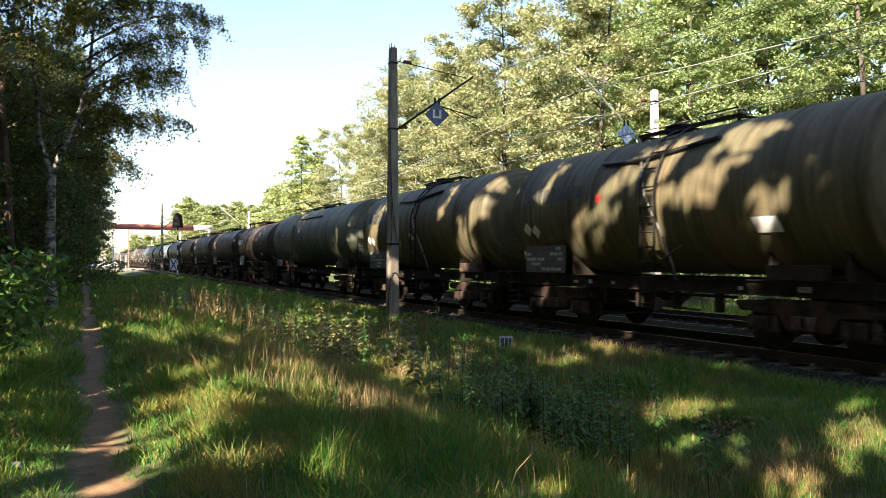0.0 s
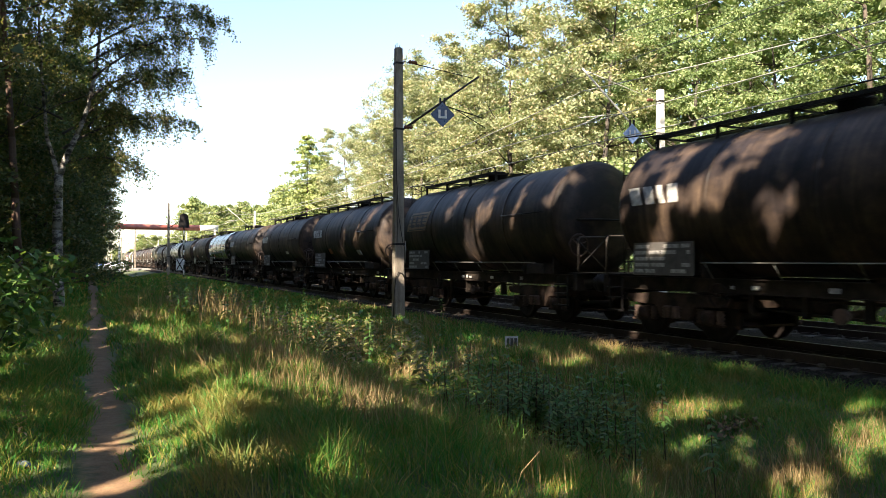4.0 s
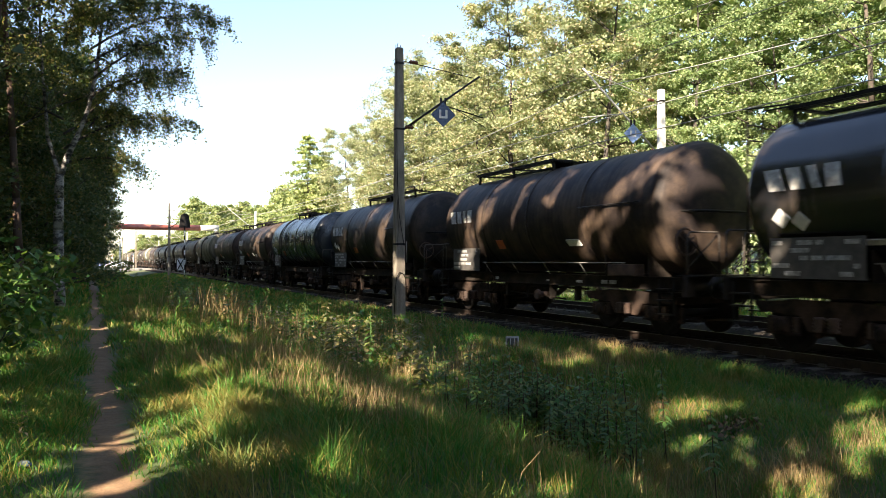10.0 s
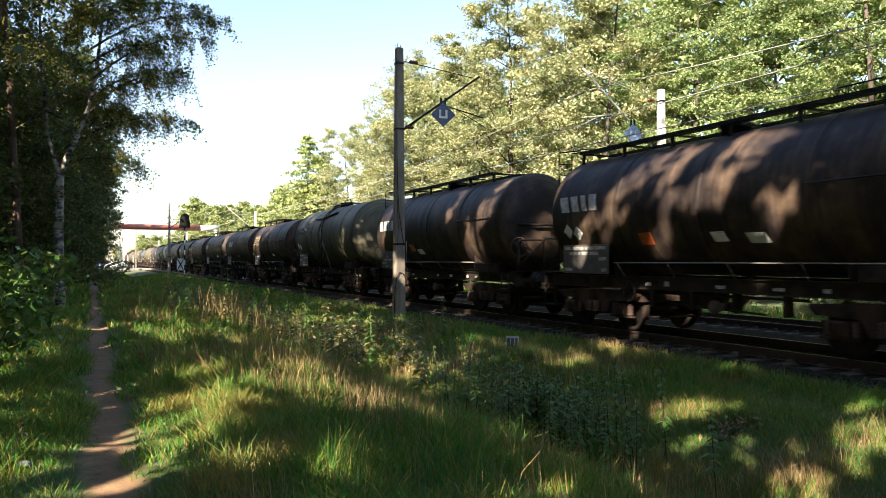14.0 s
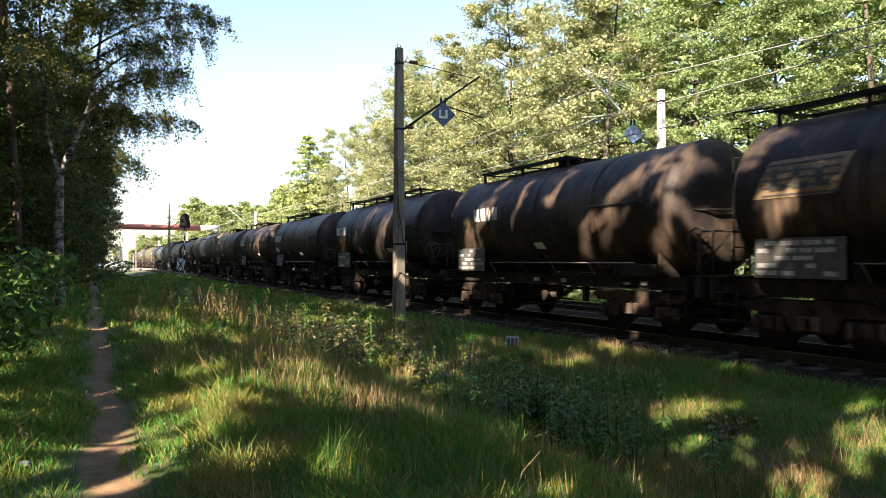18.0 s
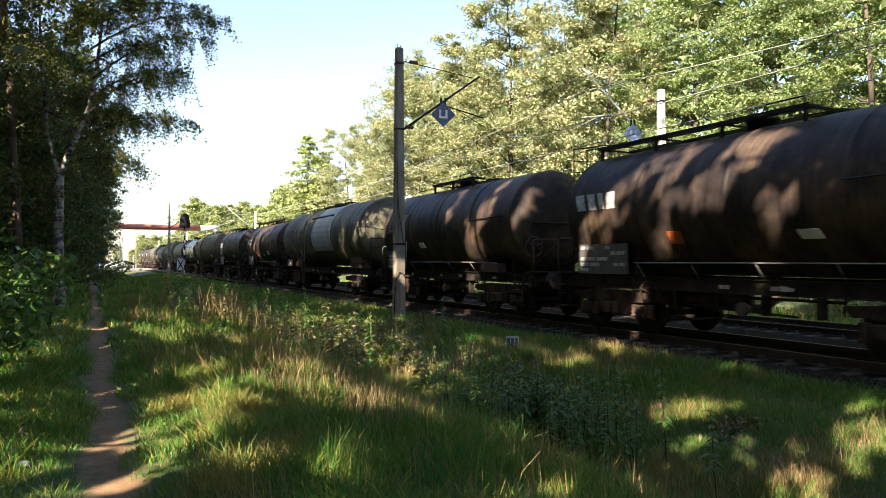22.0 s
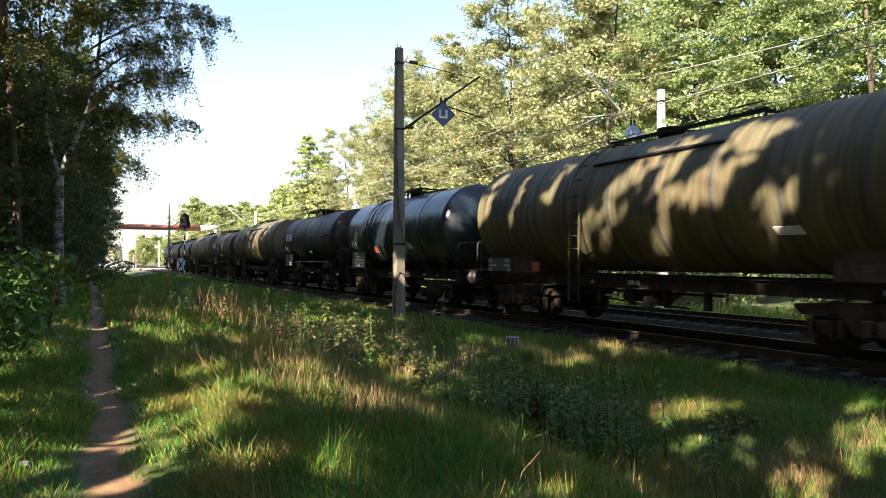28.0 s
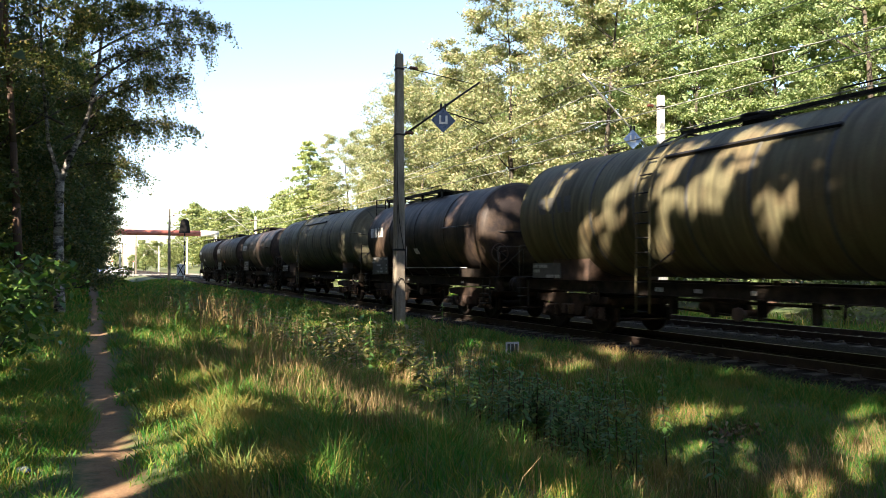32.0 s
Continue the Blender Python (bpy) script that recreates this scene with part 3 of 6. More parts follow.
        for sx in (-1, 1):
            part("hand_rail", tube(bmesh.new(), [(sx * 1.18, yy, 1.29), (sx * 1.18, yy, 2.05), (sx * 1.12, yy, 2.14), (sx * 0.4, yy, 2.15), (sx * 0.34, yy, 2.06), (sx * 0.34, yy, 1.29)], 0.022, 6), M_RAILING, plat)
        build_bogie(w, sy * bog)
    if kind == "smooth":
        bm = lathe(bmesh.new(), [(0.30, -hb - dome + 0.04), (0.30, -hb - dome - 0.07), (0.36, -hb - dome - 0.08), (0.36, -hb - dome - 0.12), (0.05, -hb - dome - 0.14)], "Y", 24)
        bmesh.ops.translate(bm, verts=bm.verts, vec=(0, 0, zc))
        part("end_manhole", bm, M_RUST, w, "round bolted manhole on the tank end")
    # underslung gear
    bm = bmesh.new()
    lathe(bm, [(0.02, -0.55), (0.17, -0.52), (0.19, -0.45), (0.19, 0.45), (0.17, 0.52), (0.02, 0.55)], "Y", 16, centre=(-0.35, 0.9, 0.78))
    part("air_tank", bm, M_FRAME, w)
    bm = bmesh.new()
    rod(bm, (-0.9, 0.0, 1.0), (-0.9, 0.0, 0.55), 0.03, 6)
    rod(bm, (-1.0, -1.2, 0.62), (-0.9, 1.8, 0.72), 0.022, 6)
    rod(bm, (-0.9, -2.0, 0.9), (-0.9, 2.0, 0.9), 0.03, 6)
    for y in (-1.6, -0.5, 0.6, 1.7):
        box(bm, -1.0, -0.85, y - 0.05, y + 0.05, 0.6, 1.0)
    part("brake_rigging", bm, M_FRAME, w)
    bm = bmesh.new()
    tube(bm, [(-0.2, -0.2, 1.3), (-0.2, -0.2, 0.95), (-0.55, -0.2, 0.72), (-1.15, -0.2, 0.70)], 0.075, 10)
    lathe(bm, [(0.13, -1.22), (0.13, -1.15), (0.08, -1.14), (0.08, -1.05)], "X", 12, centre=(0, -0.2, 0.70))
    part("outlet_valve", bm, M_RUST, w)
    bm = bmesh.new()
    cy, cz = hl - 3.8, 0.92
    tube(bm, [(-1.14, cy + 0.22 * math.cos(a), cz + 0.22 * math.sin(a)) for a in np.linspace(0, math.tau, 15)], 0.022, 6)
    wheel = part("brake_wheel", bm, M_BOGIE, w)
    for a in (0.3, 1.87, 3.44, 5.01):
        part("spoke", rod(bmesh.new(), (-1.14, cy, cz), (-1.14, cy + 0.22 * math.cos(a), cz + 0.22 * math.sin(a)), 0.014, 5), M_BOGIE, wheel)
    part("spindle", rod(bmesh.new(), (-1.16, cy, cz), (-1.0, cy, cz), 0.03, 8), M_BOGIE, wheel)
    # top: hatch and walkway
    bm = bmesh.new()
    lathe(bm, [(0.30, r - 0.03), (0.30, r + 0.14), (0.34, r + 0.15), (0.34, r + 0.20), (0.05, r + 0.24)], "Z", 20, centre=(0, 0.35, zc))
    part("hatch", bm, M_DARKSTEEL, w)
    if kind != "plain":
        build_walkway(w, kind, *{"smooth": (-1.4, 1.4), "ladder": (-1.7, 1.2), "long": (-2.6, 2.0)}[kind])
    if kind == "plain":
        bm = bmesh.new()
        rod(bm, (-r * 0.99 - 0.06, -hb + 0.3, zc + 0.12), (-r * 0.99 - 0.06, -hb + 2.4, zc + 0.12), 0.018, 6)
        part("grab_rail", bm, M_DARKSTEEL, w)
        bm = rod(bmesh.new(), (-1.25, -hb + 1.0, 1.53), (-1.25, hb - 2.1, 1.53), 0.014, 6)
        for y in np.linspace(-hb + 1.1, hb - 2.2, 5):
            rod(bm, (-1.25, y, 1.53), (-1.03, y, 1.24), 0.012, 5)
        part("side_rail", bm, M_GALV, w)
        bm = bmesh.new()
        ring = [(-1.0 + 0.27 * math.cos(a), -hl + 0.8, 1.95 + 0.27 * math.sin(a)) for a in np.linspace(0, math.tau, 15)]
        tube(bm, ring, 0.025, 6)
        wheel = part("handwheel", bm, M_RUST, w)
        for a in (0.4, 2.5, 4.6):
            part("spoke", rod(bmesh.new(), (-1.0, -hl + 0.8, 1.95), (-1.0 + 0.27 * math.cos(a), -hl + 0.8, 1.95 + 0.27 * math.sin(a)), 0.016, 5), M_RUST, wheel)
        part("stand", rod(bmesh.new(), (-1.0, -hl + 0.8, 1.95), (-1.0, -hl + 0.8, 1.25), 0.025, 6), M_RUST, wheel)
        bm = tube(bmesh.new(), [(-1.18, -hl + 0.66, 2.1), (-0.3, -hl + 0.66, 1.35)], 0.018, 5)
        tube(bm, [(-0.3, -hl + 0.66, 2.1), (-1.18, -hl + 0.66, 1.35)], 0.018, 5)
        part("end_brace", bm, M_DARKSTEEL, w)
        bm = bmesh.new()
        tube(bm, [(-0.95, -hb - 0.30, zc - 0.10), (-0.5, -hb - 0.55, zc - 0.10), (0.7, -hb - 0.55, zc - 0.10), (1.05, -hb - 0.25, zc - 0.10)], 0.03, 6)
        part("end_grab_rail", bm, M_DARKSTEEL, w)
    else:
        ly = {"long": hb * 0.28, "ladder": -0.35, "smooth": hb * 0.42}[kind]
        bm = bmesh.new()
        for oy in (-0.2, 0.2):
            pts = [(-(r + 0.09) * math.cos(a), ly + oy, zc + (r + 0.09) * math.sin(a)) for a in np.linspace(1.2, -0.15, 9)] + [(-r - 0.09, ly + oy, 0.62)]
            tube(bm, pts, 0.026, 5)
        ladder = part("ladder", bm, M_DARKSTEEL if kind != "long" else M_OCHRE, w, "narrow steel side ladder")
        steps = [(-(r + 0.09) * math.cos(a), zc + (r + 0.09) * math.sin(a)) for a in np.linspace(1.15, -0.1, 6)] + [(-r - 0.09, z) for z in np.arange(0.65, zc - 0.3, 0.3)]
        for px, pz in steps:
            part("rung", rod(bmesh.new(), (px, ly - 0.2, pz), (px, ly + 0.2, pz), 0.018, 5), M_DARKSTEEL, ladder)
        bm = bmesh.new()
        if kind == "long":
            patch(bm, r + 0.03, zc, -2.3, ly - 0.3, 37, 39, 0.05)
        elif kind == "ladder":
            guard = [(ly - 1.5, 42), (ly + 0.45, 33), (ly + 1.75, 36)]
            tube(bm, [(-(r + 0.06) * math.cos(radians(e)), yy, zc + (r + 0.06) * math.sin(radians(e))) for yy, e in guard], 0.045, 6)
            down = [(-(r + 0.05) * math.cos(radians(e)), ly + 0.45 - 0.16 * k, zc + (r + 0.05) * math.sin(radians(e))) for k, e in enumerate((32, 20, 6, -8, -22))]
            part("downpipe", tube(bmesh.new(), down + [(-1.2, ly - 0.3, 1.5), (-1.12, ly - 0.32, 1.2)], 0.024, 7), M_GALV, w, "pale bent drain pipe")
        else:
            patch(bm, r + 0.01, zc, -0.2, 0.6, -22, -21, 0.03)
        part("drip_strip", bm, M_DARKSTEEL, w)
        bm = bmesh.new()
        rod(bm, (-r - 0.06, ly - 0.9, zc - 0.55 - 0.4), (-r - 0.06, ly - 0.1, zc - 0.95 - 0.45), 0.02, 6)
        part("lever", bm, M_RUST, w)
        if kind == "long":
            bm = bmesh.new()
            tube(bm, [(-1.18, -hl + 0.5, 1.29), (-1.18, -hl + 0.5, 2.5), (-0.5, -hl + 0.5, 2.5), (-0.5, -hl + 0.5, 1.29)], 0.024, 6)
            part("end_ladder", bm, M_DARKSTEEL, w)
    return w


def data_plates(w, kind, plates):
    """Boards and marks on the side that faces the path."""
    lob, barrel, r, zc, bog = SPEC[kind]
    hb = barrel / 2
    rnd = random.Random(plates.get("seed", 1))
    if kind == "plain":
        w0, w1 = plates.get("walk", (0.1, 5.4))
        build_walkway(w, kind, hb - w1, hb - w0)
    if kind != "smooth":
        vy = -hb + rnd.uniform(0.4, 0.9)
        part("valve_box", box(bmesh.new(), -1.30, -1.02, vy, vy + rnd.uniform(0.8, 1.1), 1.24, 1.50, 0.015), rnd.choice([M_RUST, M_FRAME, M_FRAME]), w)
    by = hb - 0.25
    rows = 3 if kind == "long" else 5
    bm = box(bmesh.new(), -1.325, -1.30, by - 1.75, by - 0.05, 1.93 - rows * 0.13, 1.95) if kind != "long" else box(bmesh.new(), -1.325, -1.30, by - 1.3, by - 0.05, 1.28, 1.66)
    board = part("data_board", bm, M_GREYPLATE, w, "grey data board with rows of worn white bars")
    bm = bmesh.new()
    far_end = 1.2 if kind == "long" else 1.6
    for row in range(rows):
        z = (1.58 if kind == "long" else 1.87) - row * 0.125
        y = by - 0.10
        while y > by - far_end:
            ln = rnd.uniform(0.12, 0.45)
            if rnd.random() < 0.55:
                box(bm, -1.332, -1.325, max(y - ln, by - far_end - 0.06), y, z - 0.04, z + 0.035)
            y -= ln + 0.06
    tagged(part("writing", bm, M_DIMBAR, board), kind="stuff")
    for _ in range(5):
        fy, fw = rnd.uniform(-hb + 0.5, hb - 2.2), rnd.uniform(0.08, 0.25)
        part("frame_mark", box(bmesh.new(), -1.098, -1.09, fy, fy + fw, 1.05, 1.05 + rnd.uniform(0.05, 0.1)), M_DIMBAR, w)
    if "logo" in plates:
        y, a, mat_, size = plates["logo"]
        h, slant, yy = 20.0 * size, 0.16, y
        for wide, lean in ((0.30, 1.0), (0.25, 1.0), (0.16, 1.0), (0.26, 0.5)):
            wd = wide * size
            part("logo_shape", patch(bmesh.new(), r, zc, yy - wd, yy, a + h * 0.12, a + h * 0.88, shear=slant * lean), mat_, w)
            yy -= wd + 0.13 * size
    if "name" in plates:
        for k in range(9):
            part("name_block", patch(bmesh.new(), r, zc, hb - 0.68 - k * 0.27, hb - 0.5 - k * 0.27, 7, 20), M_DARKBAR, w)
    if "band" in plates:
        mark = part("ochre_logo", patch(bmesh.new(), r, zc, hb - 2.05, hb - 0.5, -3, 23, 0.012, -0.3, 6), M_OCHREBAND, w, "faded ochre panel with dark bars")
        for k in range(5):
            part("stripe", patch(bmesh.new(), r, zc, hb - 2.0, hb - 0.55, -2 + k * 5.2, -0.6 + k * 5.2, 0.02), M_DARKBAR, mark)
        for k in range(3):
            y = hb - 0.72 - k * 0.42
            bm = patch(bmesh.new(), r, zc, y - 0.12, y, 2, 17, 0.026)
            patch(bm, r, zc, y - 0.3, y - 0.12, 2, 6, 0.026)
            part("logo_block", bm, M_DARKBAR, mark)
    if plates.get("diamonds"):
        for k in range(2):
            part("hazard_plate", diamond_patch(bmesh.new(), r, zc, hb - 0.55 - k * 0.36, -17 - k * 2.5, 0.17), M_WHITE, w, "white diamond hazard plate")
    oy = plates.get("orange")
    if oy is not None:
        if kind == "long":
            part("orange_plate", box(bmesh.new(), -1.36, -1.335, hb - oy - 1.62, hb - oy - 1.3, 1.30, 1.55), M_ORANGE, w, "orange hazard plate")
        else:
            part("orange_plate", patch(bmesh.new(), r, zc, hb - oy - 0.36, hb - oy, -33, -22), M_ORANGE, w, "orange hazard plate")
    for y, a, wd, hh in plates.get("cards", ()):
        part("white_card", patch(bmesh.new(), r, zc, hb - y - wd, hb - y, a - 24, a - 24 + hh, 0.02, 0.06), M_WHITE, w, "small white notice plate")
    for y, a in plates.get("triangles", ()):
        bm = bmesh.new()
        q = [(hb - y, a), (hb - y - 0.24, a), (hb - y - 0.12, a + 8)]
        f = [bm.verts.new((-(r + 0.014) * math.cos(radians(k)), yy, zc + (r + 0.014) * math.sin(radians(k)))) for yy, k in q]
        h = [bm.verts.new((-(r - 0.01) * math.cos(radians(k)), yy, zc + (r - 0.01) * math.sin(radians(k)))) for yy, k in q]
        bm.faces.new(f)
        for k in range(3):
            bm.faces.new((f[k], h[k], h[(k + 1) % 3], f[(k + 1) % 3]))
        part("triangle_mark", bm, M_DIMBAR, w, "small dirty white triangular mark")
    if plates.get("red"):
        part("red_mark", patch(bmesh.new(), r, zc, hb - plates["red"] - 0.16, hb - plates["red"], 2, 9), M_RED, w)


SPEED, Y_AT = 10.76, 17.3   # metres a second; where the rear end of a barrel is at its own time
LIGHT_LOGO, DARK_LOGO = M_BAR, M_DARKBAR


def g(y=0.35, a=10, mat_=None, size=1.0):
    return (y, a, mat_ or LIGHT_LOGO, size)


# time at which the rear barrel end passes Y_AT, kind, paint, words on its look, marks
TRAIN = [
    (-0.07, "ladder", M_OCHRE, "dull ochre-green tank wagon with dark sooty streaks", {"name": 1, "cards": [(7.6, -6, 0.5, 11)], "red": 3.4, "diamonds": 1}),
    (1.01, "ladder", M_OCHRE, "dull ochre-green tank wagon with faded dark lettering bars", {"name": 1, "diamonds": 1, "cards": [(4.6, 5, 0.25, 8)]}),
    (2.47, "long", M_PALE, "long pale green insulated tank wagon with ribbed end", {"logo": 1, "dark": 1, "red": 8.0, "orange": 1.2}),
    (3.56, "plain", M_BROWN, "grimy brown-black tank wagon with faded white mark", {"logo": 1, "cards": [(7.2, -8, 0.3, 7)]}),
    (4.69, "plain", M_BLACK, "grimy black tank wagon with ochre striped mark", {"band": 1}),
    (5.83, "plain", M_BROWN, "grimy brown-black tank wagon with faded mark", {"walk": (0.1, 8.0), "logo": 1, "orange": 2.6, "cards": [(6.6, -12, 0.45, 9)]}),
    (6.97, "plain", M_BROWN, "grimy brown tank wagon with a dusty lower side", {"walk": (0.2, 8.2), "logo": 1, "cards": [(6.2, -6, 0.5, 6)]}),
    (8.13, "plain", M_BLACK, "sooty black tank wagon with a worn white mark", {"walk": (2.2, 4.8), "logo": 1}),
    (9.24, "plain", M_GLOSS, "freshly painted glossy black tank wagon with clean white mark", {"logo": 1, "diamonds": 1, "orange": 2.7, "cards": [(1.8, -14, 0.5, 4)]}),
    (10.36, "plain", M_BROWN, "grimy brown-black tank wagon with a stained side", {"walk": (0.6, 4.9), "logo": 1, "orange": 3.0, "cards": [(6.4, -8, 0.5, 7)]}),
    (11.53, "plain", M_BLACK, "sooty black tank wagon with pale mark and plates", {"walk": (3.0, 8.2), "logo": 1, "diamonds": 1, "orange": 3.0}),
    (12.70, "smooth", M_BLUE, "glossy blue-black tank wagon with side ladder", {"diamonds": 1, "orange": 2.6, "triangles": [(4.4, 12), (5.3, -26)]}),
    (13.80, "plain", M_BROWN, "grimy brown tank wagon with small white mark", {"walk": (0.0, 8.0), "logo": 1, "diamonds": 1, "orange": 3.0, "cards": [(5.0, -8, 0.3, 8), (5.8, -10, 0.4, 8)]}),
    (14.95, "plain", M_BROWN, "grimy brown-black tank wagon with large pale mark", {"walk": (0.1, 8.0), "logo": 1, "orange": 3.0, "cards": [(3.6, -14, 0.4, 8)]}),
    (16.13, "ladder", M_GREEN, "grey-green tank wagon with dark lettering bars", {"name": 1, "diamonds": 1, "red": 2.4, "orange": 2.7}),
    (17.27, "plain", M_BROWN, "grimy brown tank wagon with ochre striped mark", {"band": 1, "cards": [(5.5, -10, 0.3, 6)]}),
    (18.33, "plain", M_BROWN, "grimy brown-black tank wagon with worn pale mark", {"walk": (0.6, 5.2), "logo": 1.5, "cards": [(4.6, -10, 0.4, 7)]}),
    (19.48, "plain", M_BLACK, "sooty black tank wagon with large faded mark", {"walk": (0.1, 8.2), "logo": 1, "orange": 3.1, "cards": [(6.4, -8, 0.5, 6)]}),
    (20.65, "plain", M_BLACK, "sooty black tank wagon with pale mark and hazard plates", {"logo": 1, "diamonds": 1, "orange": 3.0, "cards": [(5.6, -10, 0.5, 7)]}),
    (21.74, "plain", M_BROWN, "grimy brown-black tank wagon with worn mark", {"walk": (0.1, 5.9), "logo": 1, "orange": 3.2, "cards": [(6.2, -8, 0.4, 7)]}),
    (22.88, "plain", M_BROWN, "grimy brown tank wagon with ochre striped company mark", {"walk": (2.8, 5.9), "band": 1, "cards": [(3.2, -4, 0.4, 8)]}),
    (24.39, "long", M_GREEN, "long grey-green insulated tank wagon with a pale repainted panel", {"logo": 1, "dark": 1, "panel": 1, "orange": 1.2}),
    (25.47, "plain", M_BROWN, "grimy brown-black tank wagon with worn pale mark", {"walk": (0.1, 8.0), "logo": 1, "orange": 3.0, "cards": [(4.9, -10, 0.3, 6), (6.3, -6, 0.55, 10)]}),
    (26.67, "plain", M_BLACK, "sooty black tank wagon with pale mark and hazard plates", {"logo": 0.56, "diamonds": 1, "cards": [(6.1, -10, 0.5, 8)]}),
    (28.15, "long", M_OCHRE, "long ochre-green insulated tank wagon with side ladder", {"logo": 1, "dark": 1, "orange": 1.4, "cards": [(10.2, -9, 0.5, 6)]}),
    (29.29, "smooth", M_BLUE, "glossy blue-black tank wagon with round end manhole", {"diamonds": 1, "orange": 3.0, "cards": [(5.7, -10, 0.35, 7), (6.6, -4, 0.3, 8)]}),
    (30.43, "plain", M_BLACK, "black tank wagon with large white mark and hazard plates", {"walk": (2.5, 6.0), "logo": 0.8, "diamonds": 1, "orange": 2.9, "cards": [(5.4, -6, 0.4, 5)]}),
    (31.93, "long", M_OCHRE, "long ochre-green insulated tank wagon with dark mark", {"logo": 1, "dark": 1}),
    (33.05, "plain", M_BROWN, "grimy brown-black tank wagon with a pale card", {"logo": 1, "cards": [(4.6, -4, 0.3, 8)]}),
    (34.50, "long", M_GREEN, "long grey-green insulated tank wagon", {"logo": 1, "dark": 1}),
    (35.65, "plain", M_BLACK, "sooty black tank wagon near the train's end", {"logo": 1}),
    (36.80, "plain", M_BROWN, "grimy brown tank wagon near the train's end", {"logo": 1, "orange": 3.0}),
    (37.90, "plain", M_BLACK, "sooty black tank wagon, the last of the train", {"logo": 1, "cards": [(3.0, 0, 0.5, 9)]}),
]
WAGONS = []


def build_train():
    first = {}
    for k, (tc, kind, paint, words, plates) in enumerate(TRAIN):
        if kind not in first:
            w = first[kind] = build_wagon(kind, paint)
            plain_parts = w
        else:
            w = copy_thing(first[kind], Matrix.Identity(4))
            for o in list(w.children):
                if o.name.split(".")[0] in ("logo_shape", "logo_block", "name_block", "data_board", "frame_mark", "triangle_mark", "hazard_plate", "orange_plate", "white_card", "red_mark", "ochre_logo", "pale_panel", "valve_box", "outlet_stain") or (kind == "plain" and o.name.split(".")[0] == "walkway"):
                    for c in o.children_recursive:
                        bpy.data.objects.remove(c)
                    bpy.data.objects.remove(o)
            for o in (w, *w.children_recursive):
                if o.name.split(".")[0] in ("tank_shell", "tank_end", "weld_seam", "tank_band"):
                    o.material_slots[0].link = "OBJECT"
                    o.material_slots[0].material = paint
        w["label"] = words
        hb = SPEC[kind][1] / 2
        marks = dict(plates, seed=k)
        if "logo" in plates:
            off = plates["logo"] if plates["logo"] != 1 else (0.85 if "dark" in plates else 0.3)
            marks["logo"] = g(hb - off, -1, DARK_LOGO if "dark" in plates else LIGHT_LOGO, 1.0)
        data_plates(w, kind, marks)
        if "panel" in plates:
            r, zc = SPEC[kind][2], SPEC[kind][3]
            part("pale_panel", patch(bmesh.new(), r, zc, -2.6, 0.6, -30, 85, 0.018, 0, 12), M_PANEL, w, "pale freshly painted panel")
        WAGONS.append((w, tc, hb))


def motions():
    for w, tc, hb in WAGONS:
        rows = []
        for t in (0.0, 8.0, 16.0, 24.0, 32.0):
            rows.append((t, pose(0, Y_AT - hb - SPEED * (t - tc), 0)))
        walk(w, rows)
        # wheels roll while the wagon is within sight
        t0, t1 = max(0.0, tc - (60 - Y_AT) / SPEED), min(32.0, tc + (Y_AT + 14) / SPEED)
        if t1 <= t0:
            continue
        k0, k1 = int(t0 * 15), int(t1 * 15)
        turns = [(k / 15, Euler((SPEED * (k - k0) / 15 / 0.46, 0, 0)).to_matrix().to_4x4()) for k in range(k0, k1 + 1)]
        if k0 > 0:
            turns.insert(0, (0.0, Matrix.Identity(4)))
        if k1 < 480:
            turns.append((32.0, turns[-1][1]))
        for o in w.children_recursive:
            if o.name.startswith("wheelset"):
                walk(o, [(t, Matrix.Translation((0, o.location.y, 0.46)) @ m) for t, m in turns])


build_train()


